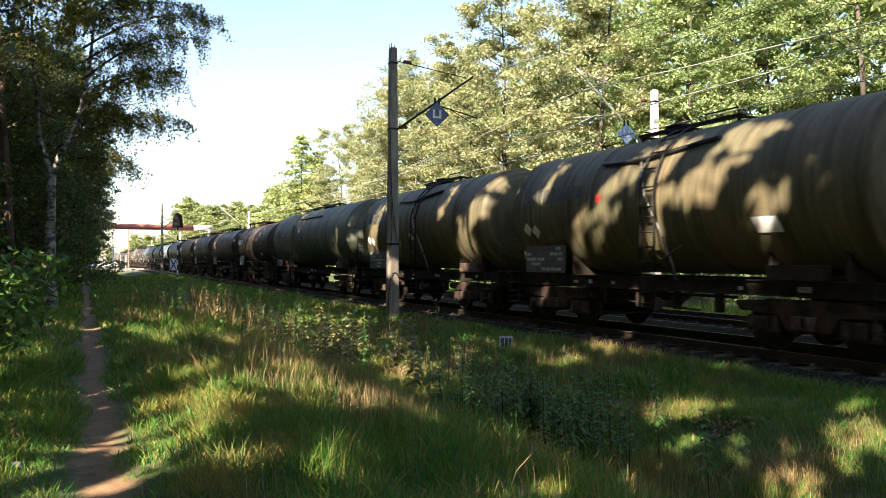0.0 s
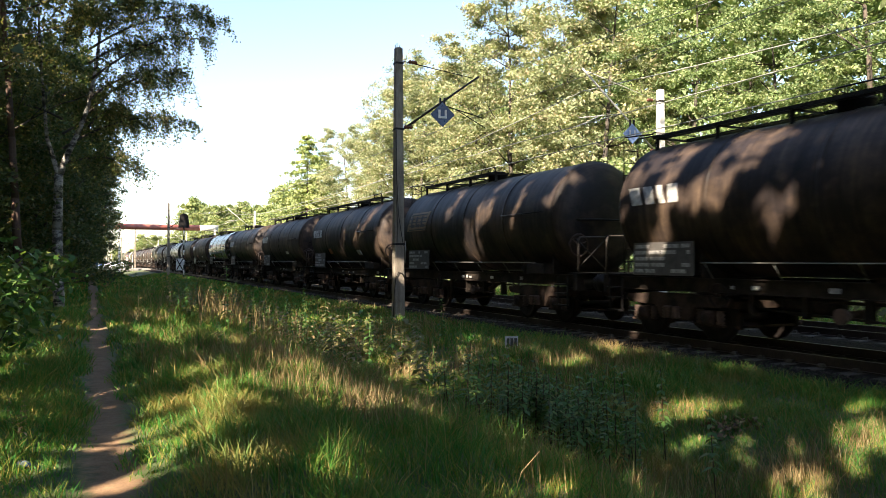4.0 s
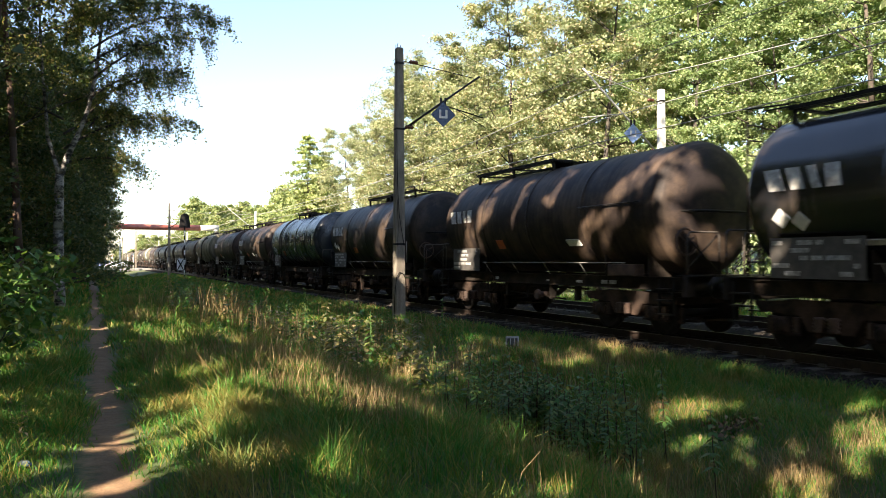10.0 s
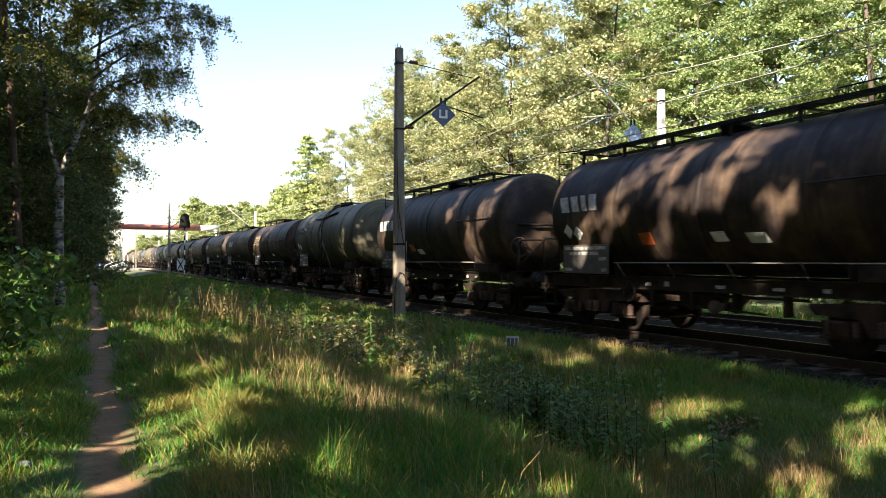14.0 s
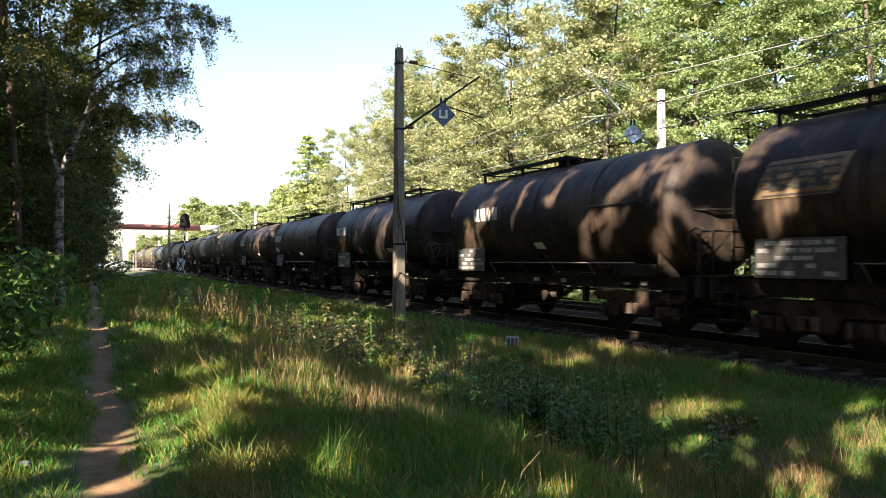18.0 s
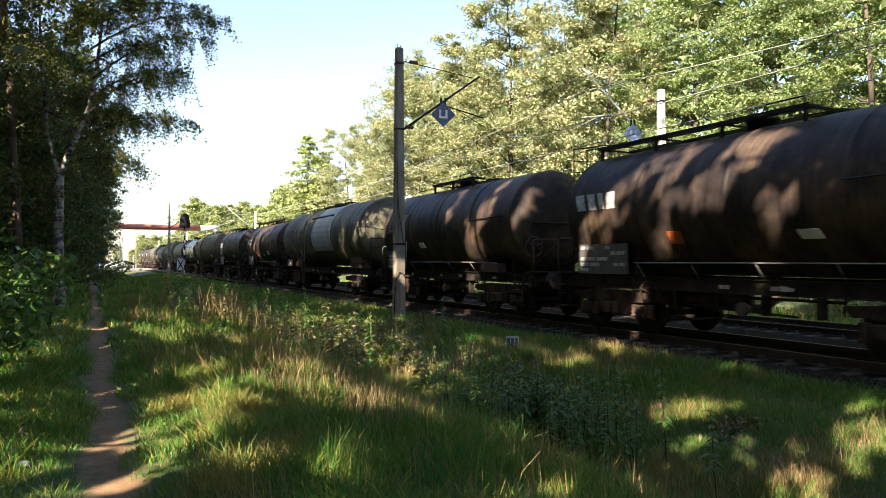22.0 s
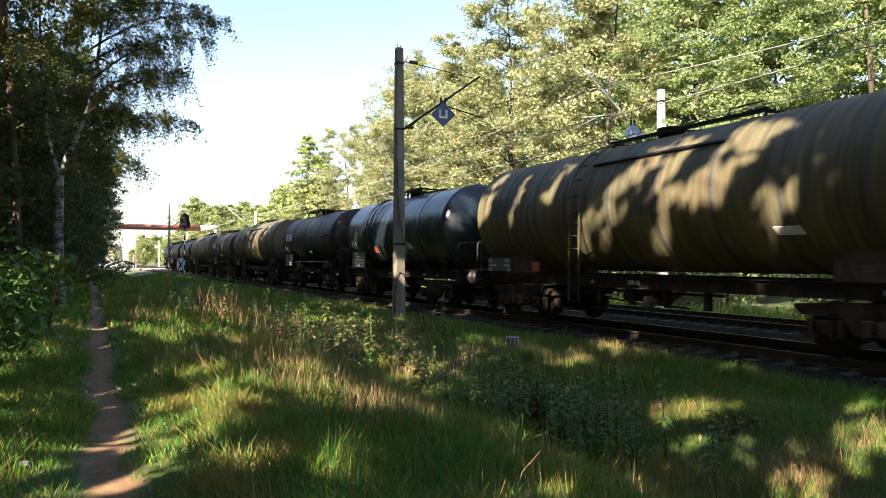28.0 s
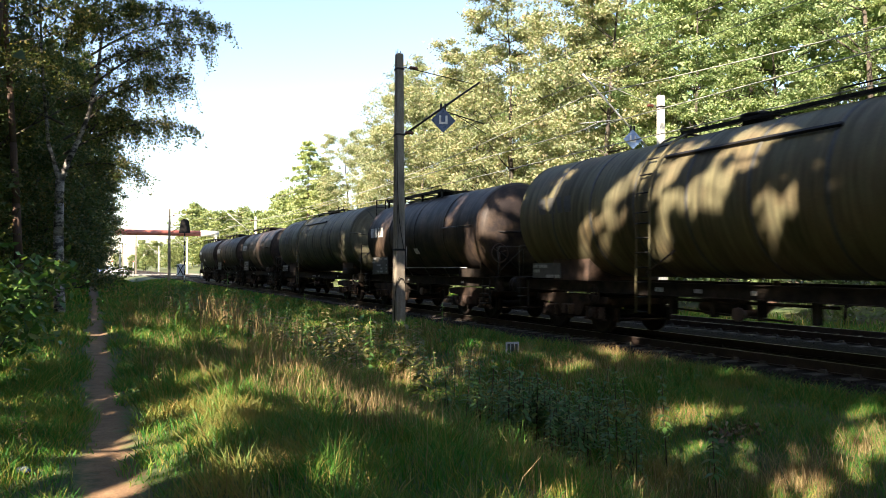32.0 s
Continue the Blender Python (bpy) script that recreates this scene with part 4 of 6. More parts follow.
# ---- overhead line ----
def build_pole(x, y, top, material, label, arm):
    """Square tapered pole with steel bands; arm: direction to the track (+1 or -1) and its reach."""
    base = float(ground_z(x, y)) - 0.3
    p = thing("catenary_pole", label, "pole", "overhead line poles", at=pose(x, y, 0))
    bm = bmesh.new()
    w0, w1 = 0.172, 0.112
    a = [bm.verts.new((sx * w0, sy * w0, base)) for sx, sy in ((-1, -1), (1, -1), (1, 1), (-1, 1))]
    b = [bm.verts.new((sx * w1, sy * w1, top)) for sx, sy in ((-1, -1), (1, -1), (1, 1), (-1, 1))]
    for i in range(4):
        bm.faces.new((a[i], a[(i + 1) % 4], b[(i + 1) % 4], b[i]))
    bm.faces.new(b)
    bm.faces.new(a[::-1])
    bmesh.ops.bevel(bm, geom=bm.edges[:], offset=0.025, segments=2, affect="EDGES")
    part("shaft", bm, material, p)
    for z in arm["bands"]:
        w = w0 + (w1 - w0) * (z - base) / (top - base) + 0.012
        part("band", box(bmesh.new(), -w, w, -w, w, z - 0.03, z + 0.03), M_DARKSTEEL, p)
    d = arm["dir"]
    bm = bmesh.new()
    rod(bm, (d * 0.14, 0, arm["z0"]), (d * arm["reach"], 0, arm["z1"]), 0.035, 8)
    tubearm = part("cantilever_tube", bm, arm["mat"], p)
    bm = bmesh.new()
    rod(bm, (d * 0.13, 0, arm["tie"]), (d * (arm["reach"] - 0.2), 0, arm["z1"] - 0.08), 0.014, 6)
    part("tie_rod", bm, arm["mat"], p)
    for z, f in ((arm["tie"], 0.5), (arm["z0"] + 0.1, 0.35)):
        bm = lathe(bmesh.new(), [(0.03, 0.0), (0.075, 0.06), (0.035, 0.09), (0.075, 0.15), (0.035, 0.18), (0.075, 0.24), (0.03, 0.3)], "X", 10, centre=(d * f - 0.15, 0, z))
        part("insulator", bm, M_INSUL, p)
    bm = bmesh.new()
    zm = arm["z0"] + (arm["z1"] - arm["z0"]) * 0.52
    rod(bm, (d * arm["reach"] * 0.5, 0, zm - 0.1), (d * (arm["reach"] + 0.15), 0, zm - 0.42), 0.02, 6)
    rod(bm, (d * (arm["reach"] - 0.9), 0, zm - 0.2), (d * (arm["reach"] + 0.25), 0, zm - 0.75), 0.014, 6)
    part("registration_arm", bm, arm["mat"], p)
    for sx, sy in ((-1, -1), (1, 1), (-1, 1)):
        part("top_bolt", rod(bmesh.new(), (sx * w1 * 0.7, sy * w1 * 0.7, top - 0.05), (sx * w1 * 0.7, sy * w1 * 0.7, top + 0.12), 0.012, 5), M_DARKSTEEL, p)
    return p


def build_diamond(x, y, z, size, label, enamel=M_BLUESIGN):
    """Square enamel sign hung on its corner with an angular white mark, facing the track's traffic."""
    s = thing("electric_traction_sign", label, "railway sign", "diamond signs", at=pose(x, y, z, 0, 0, -14))
    h = size / 2
    bm = bmesh.new()
    a = [bm.verts.new(p) for p in ((0, -0.012, h), (h, -0.012, 0), (0, -0.012, -h), (-h, -0.012, 0))]
    b = [bm.verts.new((v.co.x, 0.012, v.co.z)) for v in a]
    bm.faces.new(a)
    bm.faces.new(b[::-1])
    for i in range(4):
        bm.faces.new((a[i], b[i], b[(i + 1) % 4], a[(i + 1) % 4]))
    bmesh.ops.recalc_face_normals(bm, faces=bm.faces[:])
    part("board", bm, enamel, s)
    bm = bmesh.new()
    u = size * 0.17
    for x0, x1, z0, z1 in ((-u, -u * 0.5, -u * 0.9, u * 1.1), (u * 0.5, u, -u * 0.9, u * 1.1), (-u * 0.5, u * 0.5, -u * 0.9, -u * 0.4)):
        box(bm, x0, x1, -0.020, -0.012, z0, z1)
    part("letter_u", bm, M_WHITE, s, "white letter U")
    bm = bmesh.new()
    for sx in (-0.07, 0.07):
        box(bm, sx - 0.03, sx + 0.03, 0.0, 0.06, h * 0.7, h + 0.14)
    part("clamp", bm, M_DARKSTEEL, s)
    return s


P1X, P1Y = -2.9, 21.6
P2X, P2Y = 7.7, 21.4
ARM_NEAR = {"dir": 1, "reach": 2.9, "z0": 5.75, "z1": 7.75, "tie": 7.95, "bands": (5.75, 7.85, 2.1), "mat": M_DARKSTEEL}
ARM_FAR = {"dir": -1, "reach": 3.6, "z0": 5.6, "z1": 8.45, "tie": 7.6, "bands": (5.6, 7.6), "mat": M_PALESTEEL}
build_pole(P1X, P1Y, 8.35, M_POLE, "weathered grey concrete catenary pole standing in the grass", ARM_NEAR)
build_pole(P2X, P2Y, 8.05, M_WHITEPOLE, "pale sunlit concrete catenary pole beyond the tracks", ARM_FAR)
near_pole = next(o for o in bpy.data.objects if o.name == "catenary_pole")
cable = [(-0.20, -0.10, -0.25), (-0.20, -0.16, 0.5), (-0.16, -0.195, 1.05), (-0.06, -0.19, 1.22), (0.06, -0.19, 1.18), (0.15, -0.19, 1.0)]
part("cable", tube(bmesh.new(), cable, 0.012, 5), M_DARKSTEEL, near_pole, "loose dark cable")
cable = [(0.10, -0.19, 2.05), (0.02, -0.185, 2.5), (-0.06, -0.18, 3.0), (-0.10, -0.175, 3.6), (-0.13, -0.17, 4.4), (-0.14, -0.16, 5.7)]
part("cable", tube(bmesh.new(), cable, 0.012, 5), M_DARKSTEEL, near_pole, "loose dark cable")
cable = [(-0.12, -0.19, 2.05), (-0.10, -0.185, 2.7), (-0.13, -0.18, 3.5)]
part("cable", tube(bmesh.new(), cable, 0.009, 5), M_DARKSTEEL, near_pole, "loose dark cable")
part("conduit", rod(bmesh.new(), (0.21, -0.1, 1.5), (0.21, -0.1, 2.2), 0.014, 6), M_GALV, near_pole)
SPAN = 76.0
for k in (1, 2, 3):
    build_pole(P1X, P1Y + SPAN * k, 8.8, M_POLE, "distant grey concrete catenary pole beside the railway", ARM_NEAR)
    build_pole(P2X, P2Y + SPAN * k, 8.1, M_WHITEPOLE, "distant pale concrete catenary pole beyond the tracks", ARM_FAR)
build_diamond(P1X + 1.50, P1Y - 0.12, 6.33, 0.82, "blue diamond railway sign with white U on a cantilever")
build_diamond(P2X - 1.45, P2Y - 0.12, 6.25, 0.74, "blue diamond railway sign painted sunlit pale, with white U", M_SUNLITSIGN)


def build_wire(name, x, y0, y1, z, sag, label, r=0.018):
    """One span of wire as a single bent strand."""
    n, ring = 20, []
    bm = bmesh.new()
    for k in range(n + 1):
        f = k / n
        y, zz = y0 + (y1 - y0) * f, z - sag * 4 * f * (1 - f)
        ring.append([bm.verts.new((x + r * math.cos(a), y, zz + r * math.sin(a))) for a in (0.5, 2.1, 3.7, 5.2)])
    for p, q in zip(ring, ring[1:]):
        for i in range(4):
            bm.faces.new((p[i], p[(i + 1) % 4], q[(i + 1) % 4], q[i])).smooth = True
    me = bpy.data.meshes.new(name)
    bm.to_mesh(me)
    bm.free()
    me.materials.append(M_WIRE)
    tagged(new(name, me), label, "overhead wire", "overhead wires")


for cx, heights, thick in ((TRACK2 - 0.3, (5.72, 6.5), 0.018), (0.0, (6.45,), 0.009)):
    for k in (-1, 0, 1):
        ya = P1Y + SPAN * k
        for zz in heights:
            build_wire("contact_wire", cx, ya, ya + SPAN, zz, 0.06, "thin overhead contact wire above the track", thick)
        build_wire("messenger_wire", cx, ya, ya + SPAN, 7.7, 1.5, "sagging messenger wire above the track", thick)


# ---- trees ----
RNG = np.random.default_rng(7)


def leaf_quads(centres, size, rng, droop=0.0, simple=False, up=0.35):
    """One leaf at each centre, most of them facing upwards; droop turns their tips down."""
    n = len(centres)
    face = rng.normal(size=(n, 3))
    face[:, 2] = np.abs(face[:, 2]) + up
    face /= np.linalg.norm(face, axis=1, keepdims=True)
    a = rng.normal(size=(n, 3))
    a[:, 2] -= droop
    a -= face * (a * face).sum(1, keepdims=True)
    a /= np.linalg.norm(a, axis=1, keepdims=True)
    b = np.cross(face, a)
    s = size * rng.uniform(0.6, 1.35, (n, 1))
    if simple:
        return np.stack([centres - a * s, centres + b * s * 0.75 + a * s * 0.4, centres - b * s * 0.55 + a * s * 0.7], 1)
    return np.stack([centres - a * s, centres + b * s * 0.5 - a * s * 0.1, centres + a * s, centres - b * s * 0.5 - a * s * 0.1], 1)


def limb(bm, p0, d, length, r, rng, depth, tips, bend=0.25, seg=4):
    """A tapering limb that forks; collects its tips."""
    p, d = Vector(p0), Vector(d).normalized()
    steps = 4
    for k in range(steps):
        d = (d + Vector(rng.normal(0, bend * 0.35, 3)) + Vector((0, 0, 0.06))).normalized()
        q = p + d * (length / steps)
        rod(bm, p, q, r * (1 - 0.18 * k), seg, r * (1 - 0.18 * (k + 1)))
        p = q
        if depth and k >= 1:
            side = Vector(rng.normal(0, 1, 3))
            side.z = abs(side.z) * 0.6
            limb(bm, p, d * 0.55 + side.normalized() * 0.8, length * rng.uniform(0.45, 0.65), r * 0.5, rng, depth - 1, tips, bend, 3)
    tips.append(tuple(p))


def broadleaf(seed, height, base, radius, n_leaf, leaf, mat_leaf, mat_bark, trunk_r=0.16, clumps=90, spread=0.55, lean=0.0, squash=1.0, droop=0.3, flat=0.6, simple=True, twigs=1, hollow=0.45):
    """Meshes of one tree: trunk with limbs, and a crown of leaf clumps with gaps."""
    rng = np.random.default_rng(seed)
    bm, bm_limb = bmesh.new(), bmesh.new()
    tips = []
    p = Vector((0, 0, -0.3))
    d = Vector((lean, 0, 1)).normalized()
    n = 9
    for k in range(n):
        d = (d + Vector(rng.normal(0, 0.035, 3))).normalized()
        d.z = abs(d.z)
        q = p + d * (height * 0.93 / n)
        f0, f1 = 1 - 0.9 * k / n, 1 - 0.9 * (k + 1) / n
        rod(bm, p, q, trunk_r * f0 * (1.25 if k == 0 else 1), 9, trunk_r * f1)
        p = q
        if p.z > base * 0.9:
            for _ in range(3):
                ang = rng.uniform(0, math.tau)
                limb(bm_limb, p, (math.cos(ang), math.sin(ang), rng.uniform(0.1, 0.7)), radius * rng.uniform(0.6, 1.0) * (1.1 - 0.6 * (p.z - base) / max(1, height - base)), trunk_r * 0.32 * f1 + 0.02, rng, twigs, tips)
    tips.append(tuple(p))
    tips = np.array(tips)
    zmid = (base + height) / 2
    c = rng.normal(size=(clumps * 2, 3))
    c /= np.linalg.norm(c, axis=1, keepdims=True)
    c *= rng.uniform(hollow, 1.0, (len(c), 1)) ** 0.5
    c = c * [radius * squash, radius, (height - base) / 2] + [lean * zmid, 0, zmid]
    c = c[: clumps]
    c = np.concatenate([c, tips[rng.integers(0, len(tips), clumps)]])
    weight = rng.uniform(0.3, 1.6, len(c))
    pick = rng.choice(len(c), n_leaf, p=weight / weight.sum())
    size = rng.uniform(0.5, 1.3, len(c))[pick][:, None] * spread
    pts = c[pick] + rng.normal(size=(n_leaf, 3)) * size * [1, 1, flat]
    pts[:, 2] = np.maximum(pts[:, 2], base * 0.7)
    crown = quad_mesh("crown", leaf_quads(pts, leaf, rng, droop, simple), mat_leaf)
    trunk = bpy.data.meshes.new("trunk")
    bm_limb.to_mesh(trunk)
    n_limb = len(bm_limb.faces)
    bm_limb.free()
    bm.from_mesh(trunk)
    bm.faces.ensure_lookup_table()
    for f in bm.faces[len(bm.faces) - n_limb:]:
        f.material_index = 1
    bm.to_mesh(trunk)
    bm.free()
    trunk.materials.append(mat_bark)
    trunk.materials.append(M_BARK)
    return trunk, crown


def conifer(seed, height, base, radius, n_leaf, leaf, trunk_r=0.16):
    rng = np.random.default_rng(seed)
    bm = bmesh.new()
    rod(bm, (0, 0, -0.3), (0, 0, height * 0.97), trunk_r, 9, 0.02)
    pts = []
    whorls = int((height - base) / 0.55)
    for k in range(whorls):
        z = base + (height - base) * k / whorls
        rad = radius * (1 - k / whorls) ** 0.75 + 0.1
        for j in range(7):
            ang = rng.uniform(0, math.tau)
            rr = rad * rng.uniform(0.65, 1.1)
            tip = np.array([math.cos(ang) * rr, math.sin(ang) * rr, z - 0.12 * rr])
            rod(bm, (0, 0, z + 0.1), tip, 0.03, 4, 0.008)
            m = max(3, int(n_leaf / (whorls * 7) * (0.5 + rr / radius)))
            f = rng.uniform(0.15, 1.05, (m, 1))
            pts.append(np.array([0, 0, z + 0.1]) * (1 - f) + tip * f + rng.normal(size=(m, 3)) * [0.16, 0.16, 0.09] * (0.6 + f))
    pts = np.concatenate(pts)
    crown = quad_mesh("crown", leaf_quads(pts, leaf, rng, 0.2, True), M_NEEDLE)
    trunk = bpy.data.meshes.new("trunk")
    bm.to_mesh(trunk)
    bm.free()
    trunk.materials.append(M_PINEBARK)
    return trunk, crown


def plant_tree(meshes, x, y, scale, turn, label, category="tree", group="trees", z=None, name="tree"):
    t = thing(name, label, category, group)
    t.matrix_world = Matrix.Translation((x, y, float(ground_z(x, y)) if z is None else z)) @ Matrix.Rotation(turn, 4, "Z") @ Matrix.Diagonal((scale, scale, scale, 1))
    for nm, me in zip(("trunk", "crown"), meshes):
        ob = new(nm, me)
        ob.parent = t
    return t


OAK_A = broadleaf(11, 19, 2.0, 4.8, 72000, 0.072, M_LEAF, M_BARK, 0.2, 190, 0.30, flat=0.36)
OAK_B = broadleaf(12, 16, 1.5, 4.4, 64000, 0.072, M_LEAF, M_BARK, 0.18, 170, 0.30, flat=0.36)
ASH_C = broadleaf(13, 21, 3.0, 4.6, 72000, 0.072, M_LEAF, M_BARK, 0.2, 190, 0.30, flat=0.36)
BACK_D = broadleaf(19, 20, 2.0, 5.0, 9000, 0.28, M_LEAF, M_BARK, 0.2, 90, 0.7, flat=0.45, twigs=0)
OAK_TAN = broadleaf(14, 19, 2.0, 4.4, 38000, 0.098, M_LEAFTAN, M_BARK, 0.2, 170, 0.34, flat=0.5)
UNDER = broadleaf(15, 5.5, 0.4, 2.6, 8000, 0.13, M_LEAF, M_BARK, 0.07, 50, 0.5)
SPRUCE = conifer(16, 17, 1.2, 6.4, 15000, 0.18)
FAR_A = broadleaf(17, 17, 1.0, 5.0, 5600, 0.40, M_LEAFFAR, M_BARK, 0.2, 70, 0.8, twigs=0)
FAR_B = broadleaf(18, 15, 0.8, 5.0, 5600, 0.40, M_LEAFFAR, M_BARK, 0.2, 70, 0.8, twigs=0)
BIRCH = broadleaf(21, 17, 5.0, 4.6, 30000, 0.058, M_LEAFBIRCH, M_BIRCH, 0.15, 150, 0.45, 0.03, 1.0, 1.2, simple=False)
DARK_A = broadleaf(22, 18, 2.0, 4.2, 19000, 0.125, M_LEAFDARK, M_BARK, 0.17, 100, 0.42)
DARK_B = broadleaf(23, 9, 0.5, 2.8, 15000, 0.11, M_LEAFDARK, M_BARK, 0.1, 80, 0.42)

rt = random.Random(5)
# forest beyond the tracks: a front row, then taller rows behind
for k in range(17):
    y = -3 + k * 5.2 + rt.uniform(-1.2, 1.2)
    kind, sc = (BACK_D, 0.95) if y < 9 else (rt.choice([OAK_A, OAK_B, ASH_C]), rt.uniform(0.9, 1.08)) if y < 34 else (OAK_TAN, rt.uniform(0.95, 1.1))
    if y > 68:
        sc *= 0.85
    plant_tree(kind, 15.0 + rt.uniform(-1, 1.5), y, sc, rt.uniform(0, 6), "tall sunlit deciduous tree at the edge of the forest", group="forest edge trees")
for k in range(14):
    plant_tree(BACK_D, 22 + rt.uniform(-1.5, 2), -6 + k * 6, rt.uniform(1.0, 1.2) * (1 if k < 8 else 0.85), rt.uniform(0, 6), "tall deciduous forest tree with dense green crown", group="forest trees")
for k in range(15):
    plant_tree(UNDER, 11.8 + rt.uniform(-0.6, 1.4), 9 + k * 4.0 + rt.uniform(-1, 1), rt.uniform(0.7, 1.15), rt.uniform(0, 6), "bushy green undergrowth shrub at the forest edge", "shrub", "forest edge shrubs", name="shrub")
plant_tree(SPRUCE, 11.2, 84.5, 1.0, 1.0, "broad light green spruce beside the railway", group="spruces", name="spruce_tree")
plant_tree(SPRUCE, 13.6, 86, 0.9, 2.0, "broad light green spruce beside the railway", group="spruces", name="spruce_tree")
plant_tree(SPRUCE, 9.9, 92, 0.7, 4.0, "broad light green spruce beside the railway", group="spruces", name="spruce_tree")
for k in range(10):
    plant_tree(rt.choice([FAR_A, FAR_B]), 17 + k * 1.2 + rt.uniform(-2, 2), 100 + k * 11, rt.uniform(0.7, 0.85), rt.uniform(0, 6), "deciduous tree further along the railway", group="distant trees")
for k in range(16):
    plant_tree(rt.choice([FAR_A, FAR_B]), -30 + k * 6.2 + rt.uniform(-2, 2), 285 + rt.uniform(-15, 25), (0.42 if k < 6 else 0.62 if k < 9 else 1.0) * rt.uniform(0.9, 1.15), rt.uniform(0, 6), "distant deciduous tree on the far wooded hillside", group="distant trees")
for k in range(12):
    plant_tree(rt.choice([FAR_A, FAR_B]), 8 + k * 6.5, 340 + rt.uniform(-10, 25), (0.8 if k < 3 else 1.5) * rt.uniform(0.9, 1.15), rt.uniform(0, 6), "distant deciduous tree on the far wooded hillside", group="distant trees")
# left side of the path
def forked_birch():
    """Birch whose pale trunk forks at head height twice over; long drooping boughs hang out over the bank."""
    x, y = -12.68, 28.0
    rng = np.random.default_rng(64)
    t = thing("birch_tree", "forked birch with pale bark and drooping boughs beside the path", "tree", "birches", at=pose(x, y, float(ground_z(x, y))))
    bm = bmesh.new()
    line = [(0.05, 0, -0.3), (0.0, 0, 1.2), (-0.03, 0, 2.6), (-0.02, 0, 3.7), (0.0, 0, 4.5)]
    for k, (p, q) in enumerate(zip(line, line[1:])):
        rod(bm, p, q, 0.185 - 0.012 * k, 12, 0.173 - 0.012 * k)
    part("trunk", bm, M_BIRCH, t)
    forks = {}
    for nm, pts, r in (("right_fork", [(0, 0, 4.4), (0.22, 0, 5.1), (0.55, 0, 5.9), (0.85, 0.1, 6.8), (1.1, 0.2, 8.2), (1.3, 0.3, 10.2), (1.35, 0.4, 13.0)], 0.115),
                       ("left_fork", [(0, 0, 4.4), (-0.16, 0, 5.0), (-0.36, 0, 5.7), (-0.45, -0.1, 6.8), (-0.6, -0.2, 9.0), (-0.7, -0.2, 12.0)], 0.085)):
        bm = bmesh.new()
        for k, (p, q) in enumerate(zip(pts, pts[1:])):
            rod(bm, p, q, r * (1 - 0.13 * k), 9, r * (0.87 - 0.13 * k))
        part(nm, bm, M_BIRCH, t, "pale forked limb")
        forks[nm] = pts
    # height where it leaves, reach, rise of the tip, bearing in degrees from the railway side
    boughs = [(4.9, 2.4, 0.4, -10), (5.4, 4.1, 1.5, -12), (5.9, 3.0, 1.2, 24), (6.7, 2.9, 1.5, -30), (7.2, 3.4, 1.6, 5), (7.8, 4.2, 2.0, -16), (8.4, 3.2, 1.5, 34), (8.9, 4.5, 1.9, -4),
              (9.8, 4.3, 1.7, 16), (10.6, 4.0, 1.8, -26), (11.8, 3.8, 1.6, 6), (6.2, 2.2, 1.2, 50), (9.3, 2.4, 1.4, -50), (6.4, 3.0, 0.8, 150), (8.0, 3.4, 1.0, 200), (10.0, 3.2, 1.0, 170), (7.2, 2.6, 0.8, 70), (9.0, 2.8, 1.0, -70), (11.5, 3.0, 1.0, 110)]
    for z0, reach, rise, bearing in boughs:
        a = radians(bearing)
        d = np.array([math.cos(a), math.sin(a), 0.0])
        root = np.array([0.9 if abs(bearing) < 60 and z0 > 6 else 0.1, 0.1, z0])
        pts = [Vector(root + d * reach * f + [0, 0, rise * 2.0 * f * (1 - 0.5 * f) - 0.5 * f ** 3]) for f in np.linspace(0, 1, 8)]
        bm = bmesh.new()
        for k in range(7):
            rod(bm, pts[k], pts[k + 1], 0.045 - 0.0055 * k, 5, 0.0395 - 0.0055 * k)
        strands = []
        for k in range(74):
            f = rng.uniform(0.1, 1.0) ** 0.8 * 7
            i = int(min(f, 6))
            at = np.array(pts[i].lerp(pts[i + 1], f - i))
            side = rng.normal(0, 0.5, 3) * [0.8, 1, 0.65] * (1.15 - 0.07 * f)
            hang = rng.uniform(0.1, 1.1)
            m = 42
            along = rng.uniform(0, 1, (m, 1))
            strands.append(at + side * (0.4 + 0.6 * along) + along * along * [0.12, 0, -hang] + rng.normal(0, 0.07, (m, 3)))
            if k % 3 == 0:
                tube(bm, [at, at + side * 0.6, at + side + [0.1, 0, -hang * 0.7]], 0.006, 3)
        bough = part("bough", bm, M_BARK, t, "dark drooping bough")
        new("hanging_foliage", quad_mesh("hanging_foliage", leaf_quads(np.concatenate(strands), 0.05, rng, 1.3, True, 0.3), M_LEAFBIRCH)).parent = bough


